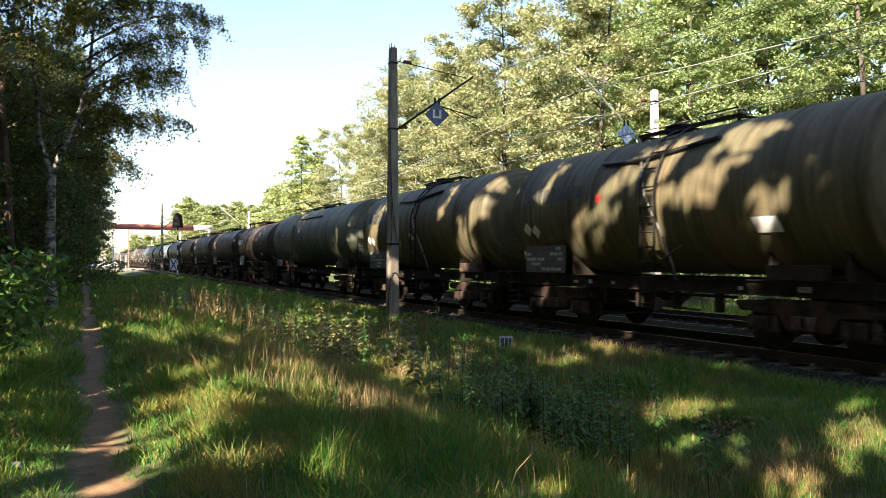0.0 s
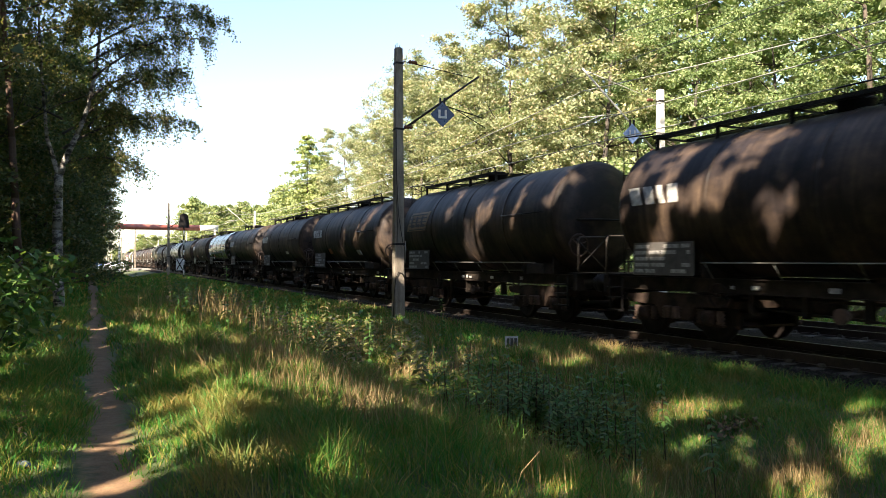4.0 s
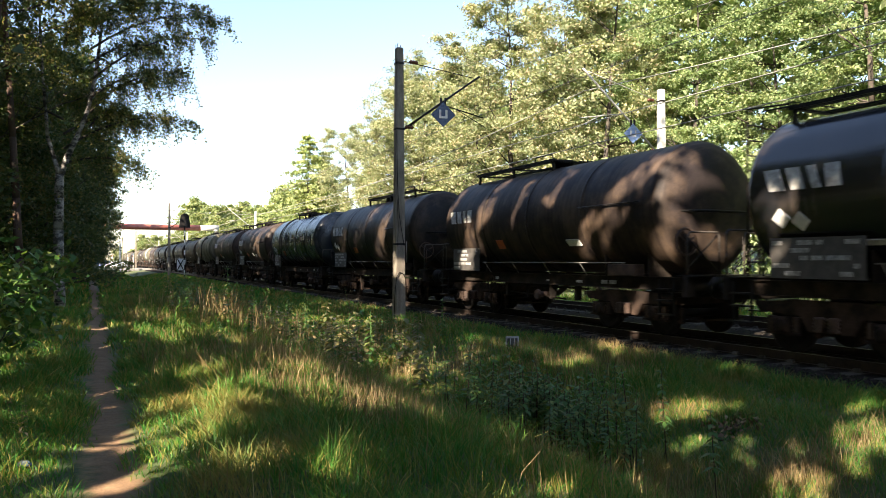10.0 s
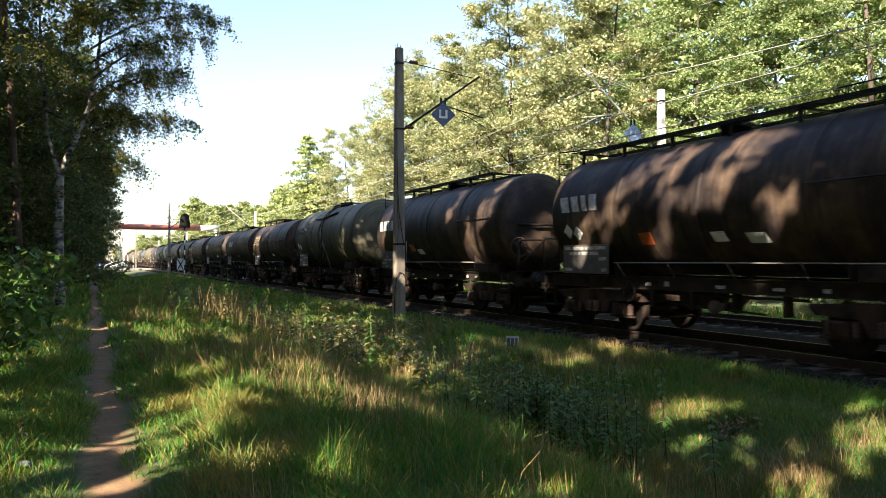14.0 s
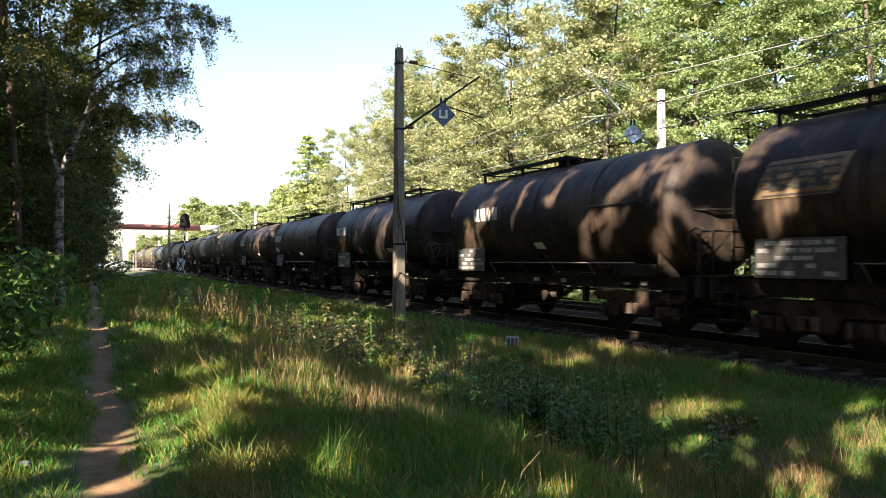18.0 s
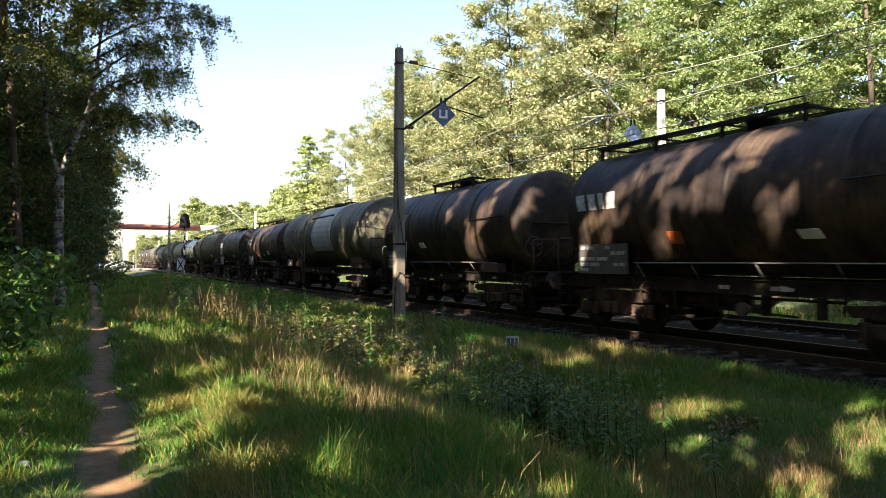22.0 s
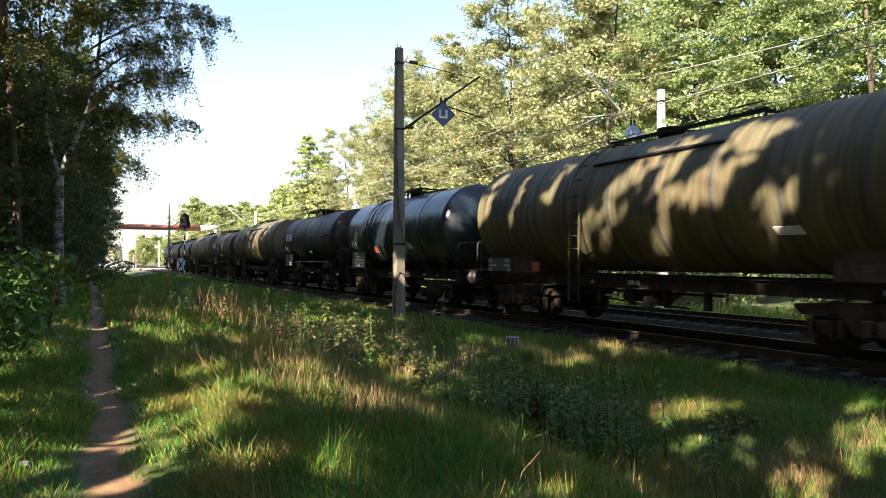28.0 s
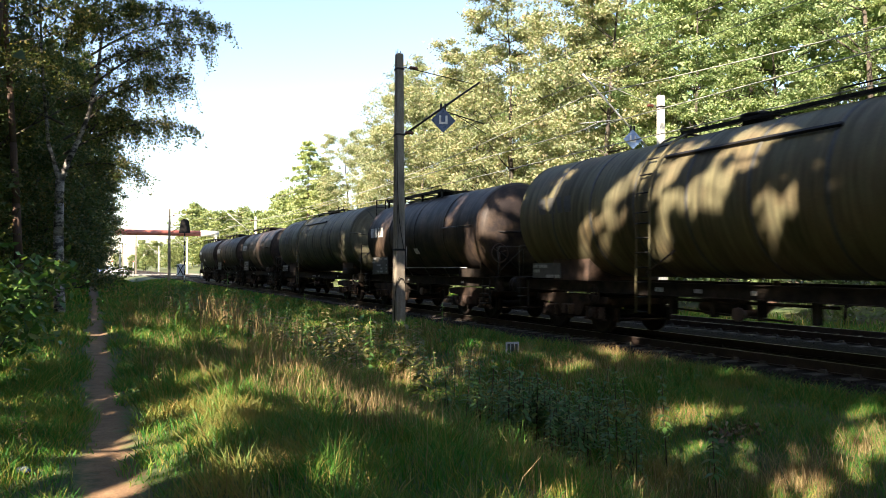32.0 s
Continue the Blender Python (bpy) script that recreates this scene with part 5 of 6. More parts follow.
forked_birch()
PINE = broadleaf(26, 19, 9.0, 3.2, 7000, 0.11, M_LEAFDARK, M_PINEBARK, 0.15, 60, 0.5)
for x, y, sc in ((-14.1, 23.5, 1.0), (-13.55, 25.6, 0.95), (-15.2, 26.5, 1.05)):
    plant_tree(PINE, x, y, sc, rt.uniform(0, 6), "tall pine with reddish bark beside the path", group="pines", name="pine_tree")
plant_tree(BIRCH, -15.5, 26, 0.92, 2.4, "tall birch at the edge of the path", group="birches", name="birch_tree")
for x, y, kd, sc in ((-14.8, 32, DARK_A, 0.62), (-13.4, 39, DARK_A, 0.68), (-13.8, 47, DARK_A, 0.8), (-12.8, 56, DARK_A, 0.8), (-13.0, 68, DARK_A, 0.8), (-12.0, 82, DARK_A, 0.75), (-12.0, 96, DARK_B, 1.2),
                     (-14.3, 29, DARK_B, 0.7), (-13.8, 36, DARK_B, 0.8), (-13.4, 44, DARK_B, 0.8), (-12.8, 62, DARK_B, 0.8), (-12.5, 74, DARK_B, 0.8), (-16.0, 25, DARK_B, 0.8), (-17.5, 20, DARK_B, 0.9)):
    plant_tree(kd, x, y, sc, rt.uniform(0, 6), "dark shaded deciduous tree beside the path", group="path side trees")

# tall unseen trees behind the viewer, added for shade; crowns cut open to light train and grass
TAN_UP = math.tan(radians(SUN_UP))
RUN = -SUN_FROM


def along_sun(pts):
    """Where the sun's ray through each point meets the side of the train: how far along, how high."""
    xy = pts[:, 0] * RUN.x + pts[:, 1] * RUN.y
    u = -pts[:, 0] * RUN.y + pts[:, 1] * RUN.x
    v = pts[:, 2] + xy * TAN_UP
    y = (u - 1.42 * RUN.y) / RUN.x
    return y, v - (-1.42 * RUN.x + y * RUN.y) * TAN_UP


# sun strokes wanted on the train's side, cut out of the crowns: along and up at both ends of a slanting stroke,
# half-width
STROKES = [(8.6, 4.3, 10.0, 2.9, 0.34), (9.2, 4.4, 10.5, 2.75, 0.26), (10.7, 4.3, 11.4, 3.2, 0.26), (11.4, 4.1, 13.0, 2.6, 0.36), (12.8, 3.0, 14.2, 2.0, 0.3),
           (11.0, 2.9, 11.6, 1.9, 0.22), (14.7, 4.1, 15.4, 3.0, 0.26), (8.5, 2.6, 9.0, 1.7, 0.26), (18.1, 4.3, 18.6, 2.9, 0.36), (18.6, 3.2, 20.0, 1.8, 0.40),
           (16.6, 3.9, 17.0, 2.6, 0.15), (20.6, 4.1, 21.2, 2.9, 0.22), (26.0, 4.2, 27.6, 2.2, 0.5), (28.6, 4.2, 30.2, 2.4, 0.6), (31.5, 3.6, 33.5, 1.2, 0.6),
           (29.6, 1.6, 31.4, 0.6, 0.4), (25.0, 1.3, 25.8, 0.5, 0.3), (35.5, 4.4, 37.5, 2.0, 0.5), (41, 4.4, 43, 2.2, 0.6), (47, 4.4, 50, 2.4, 0.8), (54, 4.4, 58, 2.0, 1.2), (22.5, -0.3, 22.55, 0.5, 0.4),
           (12.0, 1.2, 12.5, 0.4, 0.16), (19.8, 1.5, 20.7, 0.4, 0.28), (26.0, 1.2, 26.8, 0.3, 0.3), (15.5, 1.2, 15.8, 0.9, 0.1)]
# and sun pools wanted on the ground, cut out likewise: x, y, half-lengths
POOLS = [(-11.2, 10.5, 0.8, 0.5), (-7.0, 6.6, 0.4, 0.2), (-7.6, 8.2, 0.3, 0.3), (-10.2, 7.7, 0.55, 0.45), (-10.8, 6.8, 0.3, 0.35), (-9.0, 9.4, 0.6, 0.5), (-8.9, 7.3, 0.35, 0.25), (-12.6, 8.2, 0.5, 0.2), (-6.1, 6.1, 0.3, 0.16), (-3.4, 5.6, 0.3, 0.18),
         (-11.7, 7.0, 0.7, 0.24), (-12.3, 6.5, 0.45, 0.3), (-11.6, 5.75, 0.3, 0.18), (-11.5, 19.3, 0.9, 0.35), (-11.5, 15.3, 0.8, 0.26), (-11.5, 25.4, 0.9, 0.5), (-11.9, 22.0, 0.8, 0.3),
         (-11.0, 7.4, 0.35, 0.5), (-10.6, 8.3, 0.7, 0.8), (-9.9, 8.7, 0.85, 0.6), (-10.2, 9.7, 0.8, 0.5), (-11.05, 6.1, 0.25, 0.4), (-9.3, 8.1, 0.5, 0.35), (-10.4, 22.5, 0.6, 1.1), (-10.0, 17.0, 0.8, 0.55),
         (-9.3, 12.5, 0.5, 0.4), (-7.6, 22.5, 1.3, 2.2), (-6.3, 17.9, 0.6, 0.9), (-5.1, 20.5, 0.7, 1.0), (-4.2, 23.2, 0.5, 0.8), (-5.95, 13.1, 0.42, 0.65), (-6.5, 11.8, 0.4, 0.4), (-8.3, 18.5, 0.5, 0.8),
         (-4.5, 7.5, 0.32, 0.5), (-5.3, 6.6, 0.45, 0.2), (-4.85, 6.35, 0.25, 0.2), (-5.4, 5.15, 0.55, 0.36), (-4.0, 5.2, 0.34, 0.24), (-5.9, 4.6, 0.5, 0.2), (-2.7, 6.2, 0.3, 0.15), (-1.9, 12.2, 0.36, 0.85),
         (-3.7, 11.3, 0.4, 0.35), (-2.05, 9.05, 0.2, 0.14), (-5.0, 8.8, 0.3, 0.15), (-6.7, 8.6, 0.3, 0.2), (-7.2, 5.2, 0.4, 0.2), (-3.1, 15.6, 0.3, 0.35), (-2.9, 21.0, 0.3, 0.5), (-2.3, 26.0, 0.5, 1.0)]


def on_ground(pts):
    """Where the sun's ray through each point meets the ground."""
    fall = np.zeros(len(pts))
    for _ in range(4):
        fall = (pts[:, 2] - np.interp(pts[:, 0] + RUN.x * fall, PROFILE_X, PROFILE_Z) - 0.1) / TAN_UP
    return pts[:, 0] + RUN.x * fall, pts[:, 1] + RUN.y * fall


def cut_for_sun(pts):
    """True for leaves to leave out, so that the sun reaches the wanted strokes and pools."""
    y, z = along_sun(pts)
    gx, gy = on_ground(pts)
    ang = 0.6
    a, b = (y * math.cos(ang) + z * math.sin(ang)), (-y * math.sin(ang) + z * math.cos(ang))
    n = np.array([noise.noise(Vector((p * 2.6, q * 0.9, 3.3))) + 0.9 * noise.noise(Vector((p * 5.6, q * 2.6, 9.1))) for p, q in zip(a.tolist(), b.tolist())])
    train = z > -0.3
    depth = np.full(len(pts), -9.0)
    for y0, z0, y1, z1, w in STROKES:
        dy, dz = y1 - y0, z1 - z0
        f = np.clip(((y - y0) * dy + (z - z0) * dz) / (dy * dy + dz * dz), 0, 1)
        depth = np.maximum(depth, np.where(train, 1 - np.hypot(y - y0 - f * dy, z - z0 - f * dz) / (w + 0.14), -9))
    for x0, y0, rx, ry in POOLS:
        depth = np.maximum(depth, np.where(train, -9, 1 - np.hypot((gx - x0) / (rx + 0.12), (gy - y0) / (ry + 0.12))))
    streak = np.array([noise.noise(Vector((p * 8.5, q * 3.2, 5.7))) for p, q in zip(a.tolist(), b.tolist())])
    out = depth + np.where(train, 0.5 * n + 1.0 * streak, 1.0 * n + 0.9 * streak) > np.where(train, 0.10, 0.06)
    out |= train & (y > 31) & (n > -0.25)
    out |= train & (z > 5.8) & (n > 0.5)
    out |= ~train & (gy > 27) & (n > -0.1)
    out |= ~train & (gy > 12.0) & (gx > -10.6) & (gx < -3.4) & (n + 0.5 * streak > 0.0)
    out |= ~train & (n > 0.6)
    out |= ~train & (gx < -8.3) & (gx > -11) & (gy < 8) & (n + 0.6 * streak > 0.2)
    out |= ~train & (gx < -11.9) & (gy > 4.0) & (n + 0.4 * streak > 0.12)
    # leaves on the sun's way to the near pole are kept, so it stays shaded
    out &= ~((np.abs(y - 22.56) < 0.34) & (z > 0.7))
    return out


def shade_tree(x, y, seed, height=23.0, base=4.0, radius=4.4, n_leaf=34000):
    rng = np.random.default_rng(seed)
    bm = bmesh.new()
    tips = []
    p = Vector((0, 0, -0.3))
    for k in range(8):
        q = p + Vector((rng.normal(0, 0.08), rng.normal(0, 0.08), height * 0.95 / 8))
        rod(bm, p, q, 0.2 * (1 - 0.11 * k), 9, 0.2 * (1 - 0.11 * (k + 1)))
        p = q
        if p.z > base:
            for _ in range(3):
                a = rng.uniform(0, math.tau)
                limb(bm, p, (math.cos(a), math.sin(a), 0.4), radius * rng.uniform(0.5, 0.9), 0.06, rng, 1, tips)
    gz = float(ground_z(x, y))
    c = rng.normal(size=(130, 3))
    c /= np.linalg.norm(c, axis=1, keepdims=True)
    c *= rng.uniform(0.2, 1.0, (130, 1)) ** 0.4
    c[:, 2] = rng.uniform(-1, 1, 130)
    c = c * [radius, radius, (height - base) / 2] + [0, 0, (height + base) / 2]
    pts = c[rng.integers(0, 130, n_leaf)] + rng.normal(size=(n_leaf, 3)) * 0.75
    pts = pts[~cut_for_sun(pts + [x, y, gz])]
    crown = quad_mesh("crown", leaf_quads(pts, 0.18, rng, 0.3, True), M_LEAFDARK)
    trunk = bpy.data.meshes.new("trunk")
    bm.to_mesh(trunk)
    bm.free()
    trunk.materials.append(M_BARK)
    plant_tree((trunk, crown), x, y, 1.0, 0.0, "unseen tall tree added for shade, crown cut open for sun patches", group="path side trees")


for k, (x, y) in enumerate(((-18.0, -14), (-19.5, -8), (-17.5, -2.5), (-20, 3), (-18, 8.5), (-20.5, 14), (-18.5, 19), (-23, -12), (-24, -3), (-24, 7), (-24.5, 15), (-24.0, 22))):
    shade_tree(x, y, 50 + k)
# dense wood behind and beside the viewer, mostly unseen, added to block sun and sky
WOOD = broadleaf(40, 16, 0.4, 4.6, 3200, 0.42, M_LEAFDARK, M_BARK, 0.2, 120, 0.7, twigs=0)
for k in range(11):
    plant_tree(WOOD, -29 + rt.uniform(-1.5, 1.5), -34 + k * 7.5, rt.uniform(0.55, 0.68), rt.uniform(0, 6), "dense dark tree added beside the path to block light", group="wood beside the path")
# row added to shade the far wagons, mostly hidden behind the path side trees
for k in range(14):
    plant_tree(WOOD, -16.9 + rt.uniform(-1, 1), 44 + k * 6.5, min(1.1, 0.68 + 0.06 * k) * rt.uniform(0.95, 1.1), rt.uniform(0, 6), "dense dark tree added beside the path to block light", group="wood beside the path")
# unseen tall row that keeps the path side trees in shade
for k in range(8):
    plant_tree(WOOD, -23.5 + rt.uniform(-1, 1), 28 + k * 5.0, rt.uniform(1.15, 1.3), rt.uniform(0, 6), "dense dark tree added beside the path to block light", group="wood beside the path")
for k in range(7):
    plant_tree(WOOD, -26 + k * 3.6 + rt.uniform(-1, 1), -38 + rt.uniform(-3, 3), rt.uniform(0.8, 1.0), rt.uniform(0, 6), "dense dark tree added beside the path to block light", group="wood beside the path")
# unseen trees across the tracks, added to close off low sky
for k in range(5):
    plant_tree(WOOD, 14 + rt.uniform(-1, 2), -12 - k * 7, rt.uniform(0.9, 1.1), rt.uniform(0, 6), "tall deciduous forest tree with dense green crown", group="forest trees")


# ---- grass ----
def blades(name, xs, ys, heights, width, mat_, label, lean=0.35, seed=3):
    rng = np.random.default_rng(seed)
    n = len(xs)
    base = np.stack([xs, ys, ground_z(xs, ys) - 0.02], 1)
    ang = rng.uniform(0, math.tau, n)
    side = np.stack([np.cos(ang), np.sin(ang), np.zeros(n)], 1) * (width * rng.uniform(0.6, 1.4, n))[:, None]
    la = rng.uniform(0, math.tau, n)
    ln = heights * lean * rng.uniform(0.2, 1.6, n)
    tip = base + np.stack([np.cos(la) * ln, np.sin(la) * ln, heights], 1)
    mid = base + np.stack([np.cos(la) * ln * 0.35, np.sin(la) * ln * 0.35, heights * 0.6], 1)
    q = np.stack([base - side, base + side, mid + side * 0.75, mid - side * 0.75, tip], 1)
    me = bpy.data.meshes.new(name)
    me.vertices.add(n * 5)
    me.vertices.foreach_set("co", q.astype(np.float32).ravel())
    o = np.arange(n)[:, None] * 5
    loops = (o + np.array([[0, 1, 2, 3, 3, 2, 4]])).ravel()
    me.loops.add(n * 7)
    me.loops.foreach_set("vertex_index", loops.astype(np.int32))
    starts = (np.arange(n)[:, None] * 7 + np.array([[0, 4]])).ravel()
    me.polygons.add(n * 2)
    me.polygons.foreach_set("loop_start", starts.astype(np.int32))
    me.update(calc_edges=True)
    me.materials.append(mat_)
    return tagged(new(name, me), label, "grass", kind="stuff")


def scatter(n, x0, x1, y0, y1, rng, power=1.8):
    """Points that lie thicker towards the viewer's end."""
    u = rng.uniform(0, 1, n) ** power
    return rng.uniform(x0, x1, n), y0 + (y1 - y0) * u


def build_grass():
    rng = np.random.default_rng(31)

    def in_sight(xs, ys):
        return (xs > -13.1 - 0.13 * ys) & (xs < -11.0 + 1.65 * ys)

    def verge(n, y0, y1, power, width, tall, label, seed):
        xs, ys = scatter(n, -16.5, -1.8, y0, y1, rng, power)
        trod = np.abs(xs + 11.55 + 0.08 * np.sin(ys * 1.3) + 0.05 * np.sin(ys * 4.1))
        keep = (trod > 0.13 + 0.18 * rng.uniform(0, 1, len(xs))) & in_sight(xs, ys)
        xs, ys, trod = xs[keep], ys[keep], trod[keep]
        clump = 0.5 + 0.5 * np.sin(1.1 * xs + 0.7 * ys) * np.sin(0.8 * ys - 1.9 * xs)
        tuft = 0.5 + 0.5 * np.sin(4.3 * xs + 2.1 * ys) * np.sin(3.7 * ys - 2.9 * xs + 1.0)
        low = np.clip(0.35 + trod / 1.1, 0.5, 1) * np.where(xs < -12, 0.75, 1) * np.where(xs > -5.6, 0.8, 1)
        h = (0.07 + (0.13 * clump + 0.17 * tuft) * rng.uniform(0.2, 1.3, len(xs))) * low * tall
        blades("grass", xs, ys, h, width * (1 + ys / 8), M_GRASS, label, 0.85, seed)

    verge(190000, 2.2, 13, 1.0, 0.0025, 1.0, "thick green autumn grass on the verge and ditch", 3)
    verge(95000, 12, 40, 1.3, 0.0032, 1.15, "thick grass beside the path and ditch", 4)
    xs, ys = scatter(28000, -15, -1.6, 34, 110, rng, 1.3)
    keep = np.abs(xs + 11.55) > 0.3
    xs, ys = xs[keep], ys[keep]
    blades("grass", xs, ys, rng.uniform(0.08, 0.34, len(xs)), 0.0015 * ys, M_GRASS, "thick grass further along the railway", 0.5, 14)
    xs, ys = scatter(16000, 1.75, 2.95, 0, 60, rng, 1.3)
    blades("grass", xs, ys, rng.uniform(0.05, 0.22, len(xs)), 0.006 * (1 + ys / 14), M_GRASS, "low grass between the two tracks", 0.5, 8)
    xs, ys = scatter(22000, 6.6, 11.5, 0, 60, rng, 1.3)
    blades("grass", xs, ys, rng.uniform(0.1, 0.45, len(xs)), 0.007 * (1 + ys / 14), M_GRASS, "sunlit grass below the forest edge", 0.5, 12)
    xs, ys = scatter(100000, -11.0, -2.2, 3.0, 45, rng, 1.4)
    dens = 0.35 * np.sin(0.55 * xs + 0.3 * ys + 1.0) * np.sin(0.5 * ys - 0.4 * xs) + 1.0 * np.exp(-((xs + 9.1) / 1.2) ** 2 - ((ys - 9.6) / 3.0) ** 2) + 0.3 * np.exp(-((xs + 6.2) / 1.8) ** 2 - ((ys - 19) / 7) ** 2) + 0.35 * np.exp(-((xs + 3.4) / 0.9) ** 2 - ((ys - 11) / 3) ** 2)
    # extra straw at the sun pools, so that the lit patches turn tan
    for cx, cy, rx, ry, w in ((-9.7, 8.6, 0.7, 0.6, 0.9), (-4.5, 7.4, 0.5, 0.7, 0.45), (-5.3, 5.2, 0.6, 0.4, 0.6), (-4.1, 5.2, 0.5, 0.4, 0.4), (-5.95, 13.1, 0.5, 0.7, 0.7), (-1.95, 12.2, 0.5, 1.0, 0.6), (-8.9, 7.2, 0.6, 0.8, 0.5), (-6.4, 5.9, 0.6, 0.6, 0.4)):
        dens = dens + w * np.exp(-((xs - cx) / rx) ** 2 - ((ys - cy) / ry) ** 2)
    keep = (dens > rng.uniform(0.02, 0.85, len(xs))) & in_sight(xs, ys)
    xs, ys = xs[keep], ys[keep]
    blades("dry_grass", xs, ys, rng.uniform(0.12, 0.44, len(xs)), 0.0022 * (1 + ys / 9), M_STRAW, "tall dry straw-coloured grass stalks", 0.35, 5)
    xs, ys = scatter(14000, -2.7, -1.55, 4, 40, rng, 1.3)
    blades("shoulder_grass", xs, ys, rng.uniform(0.08, 0.30, len(xs)) * np.clip((-1.3 - xs) / 0.7, 0.35, 1), 0.003 * (1 + ys / 9), M_GRASS, "rough grass along the shoulder of the track bed", 0.8, 17)
    xs, ys = np.concatenate([rng.normal(-2.1, 0.22, 700), rng.normal(-2.2, 0.25, 420), rng.normal(-3.2, 0.3, 300)]), np.concatenate([rng.normal(12.4, 0.6, 700), rng.normal(10.9, 0.45, 420), rng.normal(11.6, 0.5, 300)])
    blades("dry_tufts", xs, ys, rng.uniform(0.12, 0.38, len(xs)), 0.004, M_STRAW, "dry tufts at the foot of the track bed", 0.5, 16)
    xs, ys = np.concatenate([rng.normal(-9.75, 0.4, 200), rng.normal(-8.8, 0.55, 160)]), np.concatenate([rng.normal(10.2, 0.9, 200), rng.normal(11.2, 1.1, 160)])
    blades("dry_stalks", xs, ys, rng.uniform(0.25, 0.62, len(xs)), 0.004, M_STRAW, "clump of tall bleached dead stalks on the verge", 0.4, 6)
    xs, ys = np.concatenate([rng.normal(-8.0, 0.9, 420), rng.normal(-7.6, 0.5, 160)]), np.concatenate([rng.uniform(16, 30, 420), rng.normal(22.5, 1.2, 160)])
    blades("dry_stalks", xs, ys, rng.uniform(0.5, 1.15, len(xs)), 0.008, M_STRAW, "tall bleached grass plumes along the ditch", 0.25, 21)
    # straw tufts set in the sun pools: warm light put in as colour
    for n, cx, cy, sx, sy, h in ((420, -5.3, 5.2, 0.3, 0.25, 0.42), (300, -4.55, 7.4, 0.28, 0.4, 0.36), (260, -4.0, 5.2, 0.3, 0.22, 0.36), (260, -5.95, 13.1, 0.3, 0.4, 0.4), (380, -9.0, 7.0, 0.4, 0.45, 0.42), (240, -6.5, 5.7, 0.35, 0.3, 0.3)):
        xs, ys = rng.normal(cx, sx, n), rng.normal(cy, sy, n)
        blades("dry_tufts", xs, ys, rng.uniform(0.12, h, n), 0.0035, M_STRAW, "dry tufts giving the sunlit grass patches their tan", 0.8, 40 + n % 7)
    # loose ballast stones on the shoulder and between the tracks
    n = 5200
    xs, ys = np.concatenate([rng.uniform(-2.25, -1.25, 3400), rng.uniform(1.3, 3.3, n - 3400)]), 3 + 32 * rng.uniform(0, 1, n) ** 1.4
    zs = np.interp(xs, [-2.3, -2.0, -1.45, 1.5, 2.15, 2.45, 3.1, 3.2], [-0.36, -0.30, -0.19, -0.19, -0.42, -0.40, -0.22, -0.19])
    size = rng.uniform(0.018, 0.045, (n, 1, 1))
    arm = np.array([[1, 0, 0], [0, 1, 0], [-1, 0, 0], [0, -1, 0], [0, 0, 0.8], [0, 0, -0.8]])[None] * rng.uniform(0.6, 1.3, (n, 6, 1)) * size + rng.normal(size=(n, 6, 3)) * size * 0.18
    spin = rng.uniform(0, math.tau, n)
    co, si = np.cos(spin)[:, None], np.sin(spin)[:, None]
    pts = np.stack([arm[..., 0] * co - arm[..., 1] * si, arm[..., 0] * si + arm[..., 1] * co, arm[..., 2]], -1) + np.stack([xs, ys, zs + 0.012], 1)[:, None]
    tri = np.array([[0, 1, 4], [1, 2, 4], [2, 3, 4], [3, 0, 4], [1, 0, 5], [2, 1, 5], [3, 2, 5], [0, 3, 5]])
    tagged(new("ballast_stones", quad_mesh("ballast_stones", pts[:, tri].reshape(-1, 3, 3), M_STONE)), "dark crushed ballast stones beside the rails", "ballast", kind="stuff")
    xs, ys = rng.normal(-4.6, 0.22, 160), rng.normal(6.6, 0.2, 160)
    litter = np.stack([xs, ys, ground_z(xs, ys) + rng.uniform(0.02, 0.09, 160)], 1)
    litter = np.concatenate([litter, np.stack([lx := np.concatenate([rng.normal(-7.3, 0.45, 2600), rng.normal(-6.4, 0.3, 400)]), ly := np.concatenate([rng.uniform(4.5, 13, 2600), rng.normal(11.8, 0.5, 400)]), ground_z(lx, ly) + rng.uniform(0.01, 0.07, 3000)], 1)])
    tagged(new("leaf_litter", quad_mesh("leaf_litter", leaf_quads(litter, 0.045, rng), M_LITTER)), "pale dead leaves lying in the grass", "leaves", kind="stuff")


def build_bottle():
    x, y = -12.16, 6.6
    b = thing("plastic_bottle", "small crushed clear plastic bottle lying in the grass", "bottle", at=pose(x, y, float(ground_z(x, y)) + 0.05, 80, 10, 20))
    part("body", lathe(bmesh.new(), [(0.028, -0.08), (0.032, -0.07), (0.027, -0.03), (0.033, 0.02), (0.03, 0.06), (0.012, 0.09), (0.012, 0.11)], "Z", 14), M_PLASTIC, b)
    part("cap", lathe(bmesh.new(), [(0.015, 0.108), (0.015, 0.125)], "Z", 12), M_BLUESIGN, b)


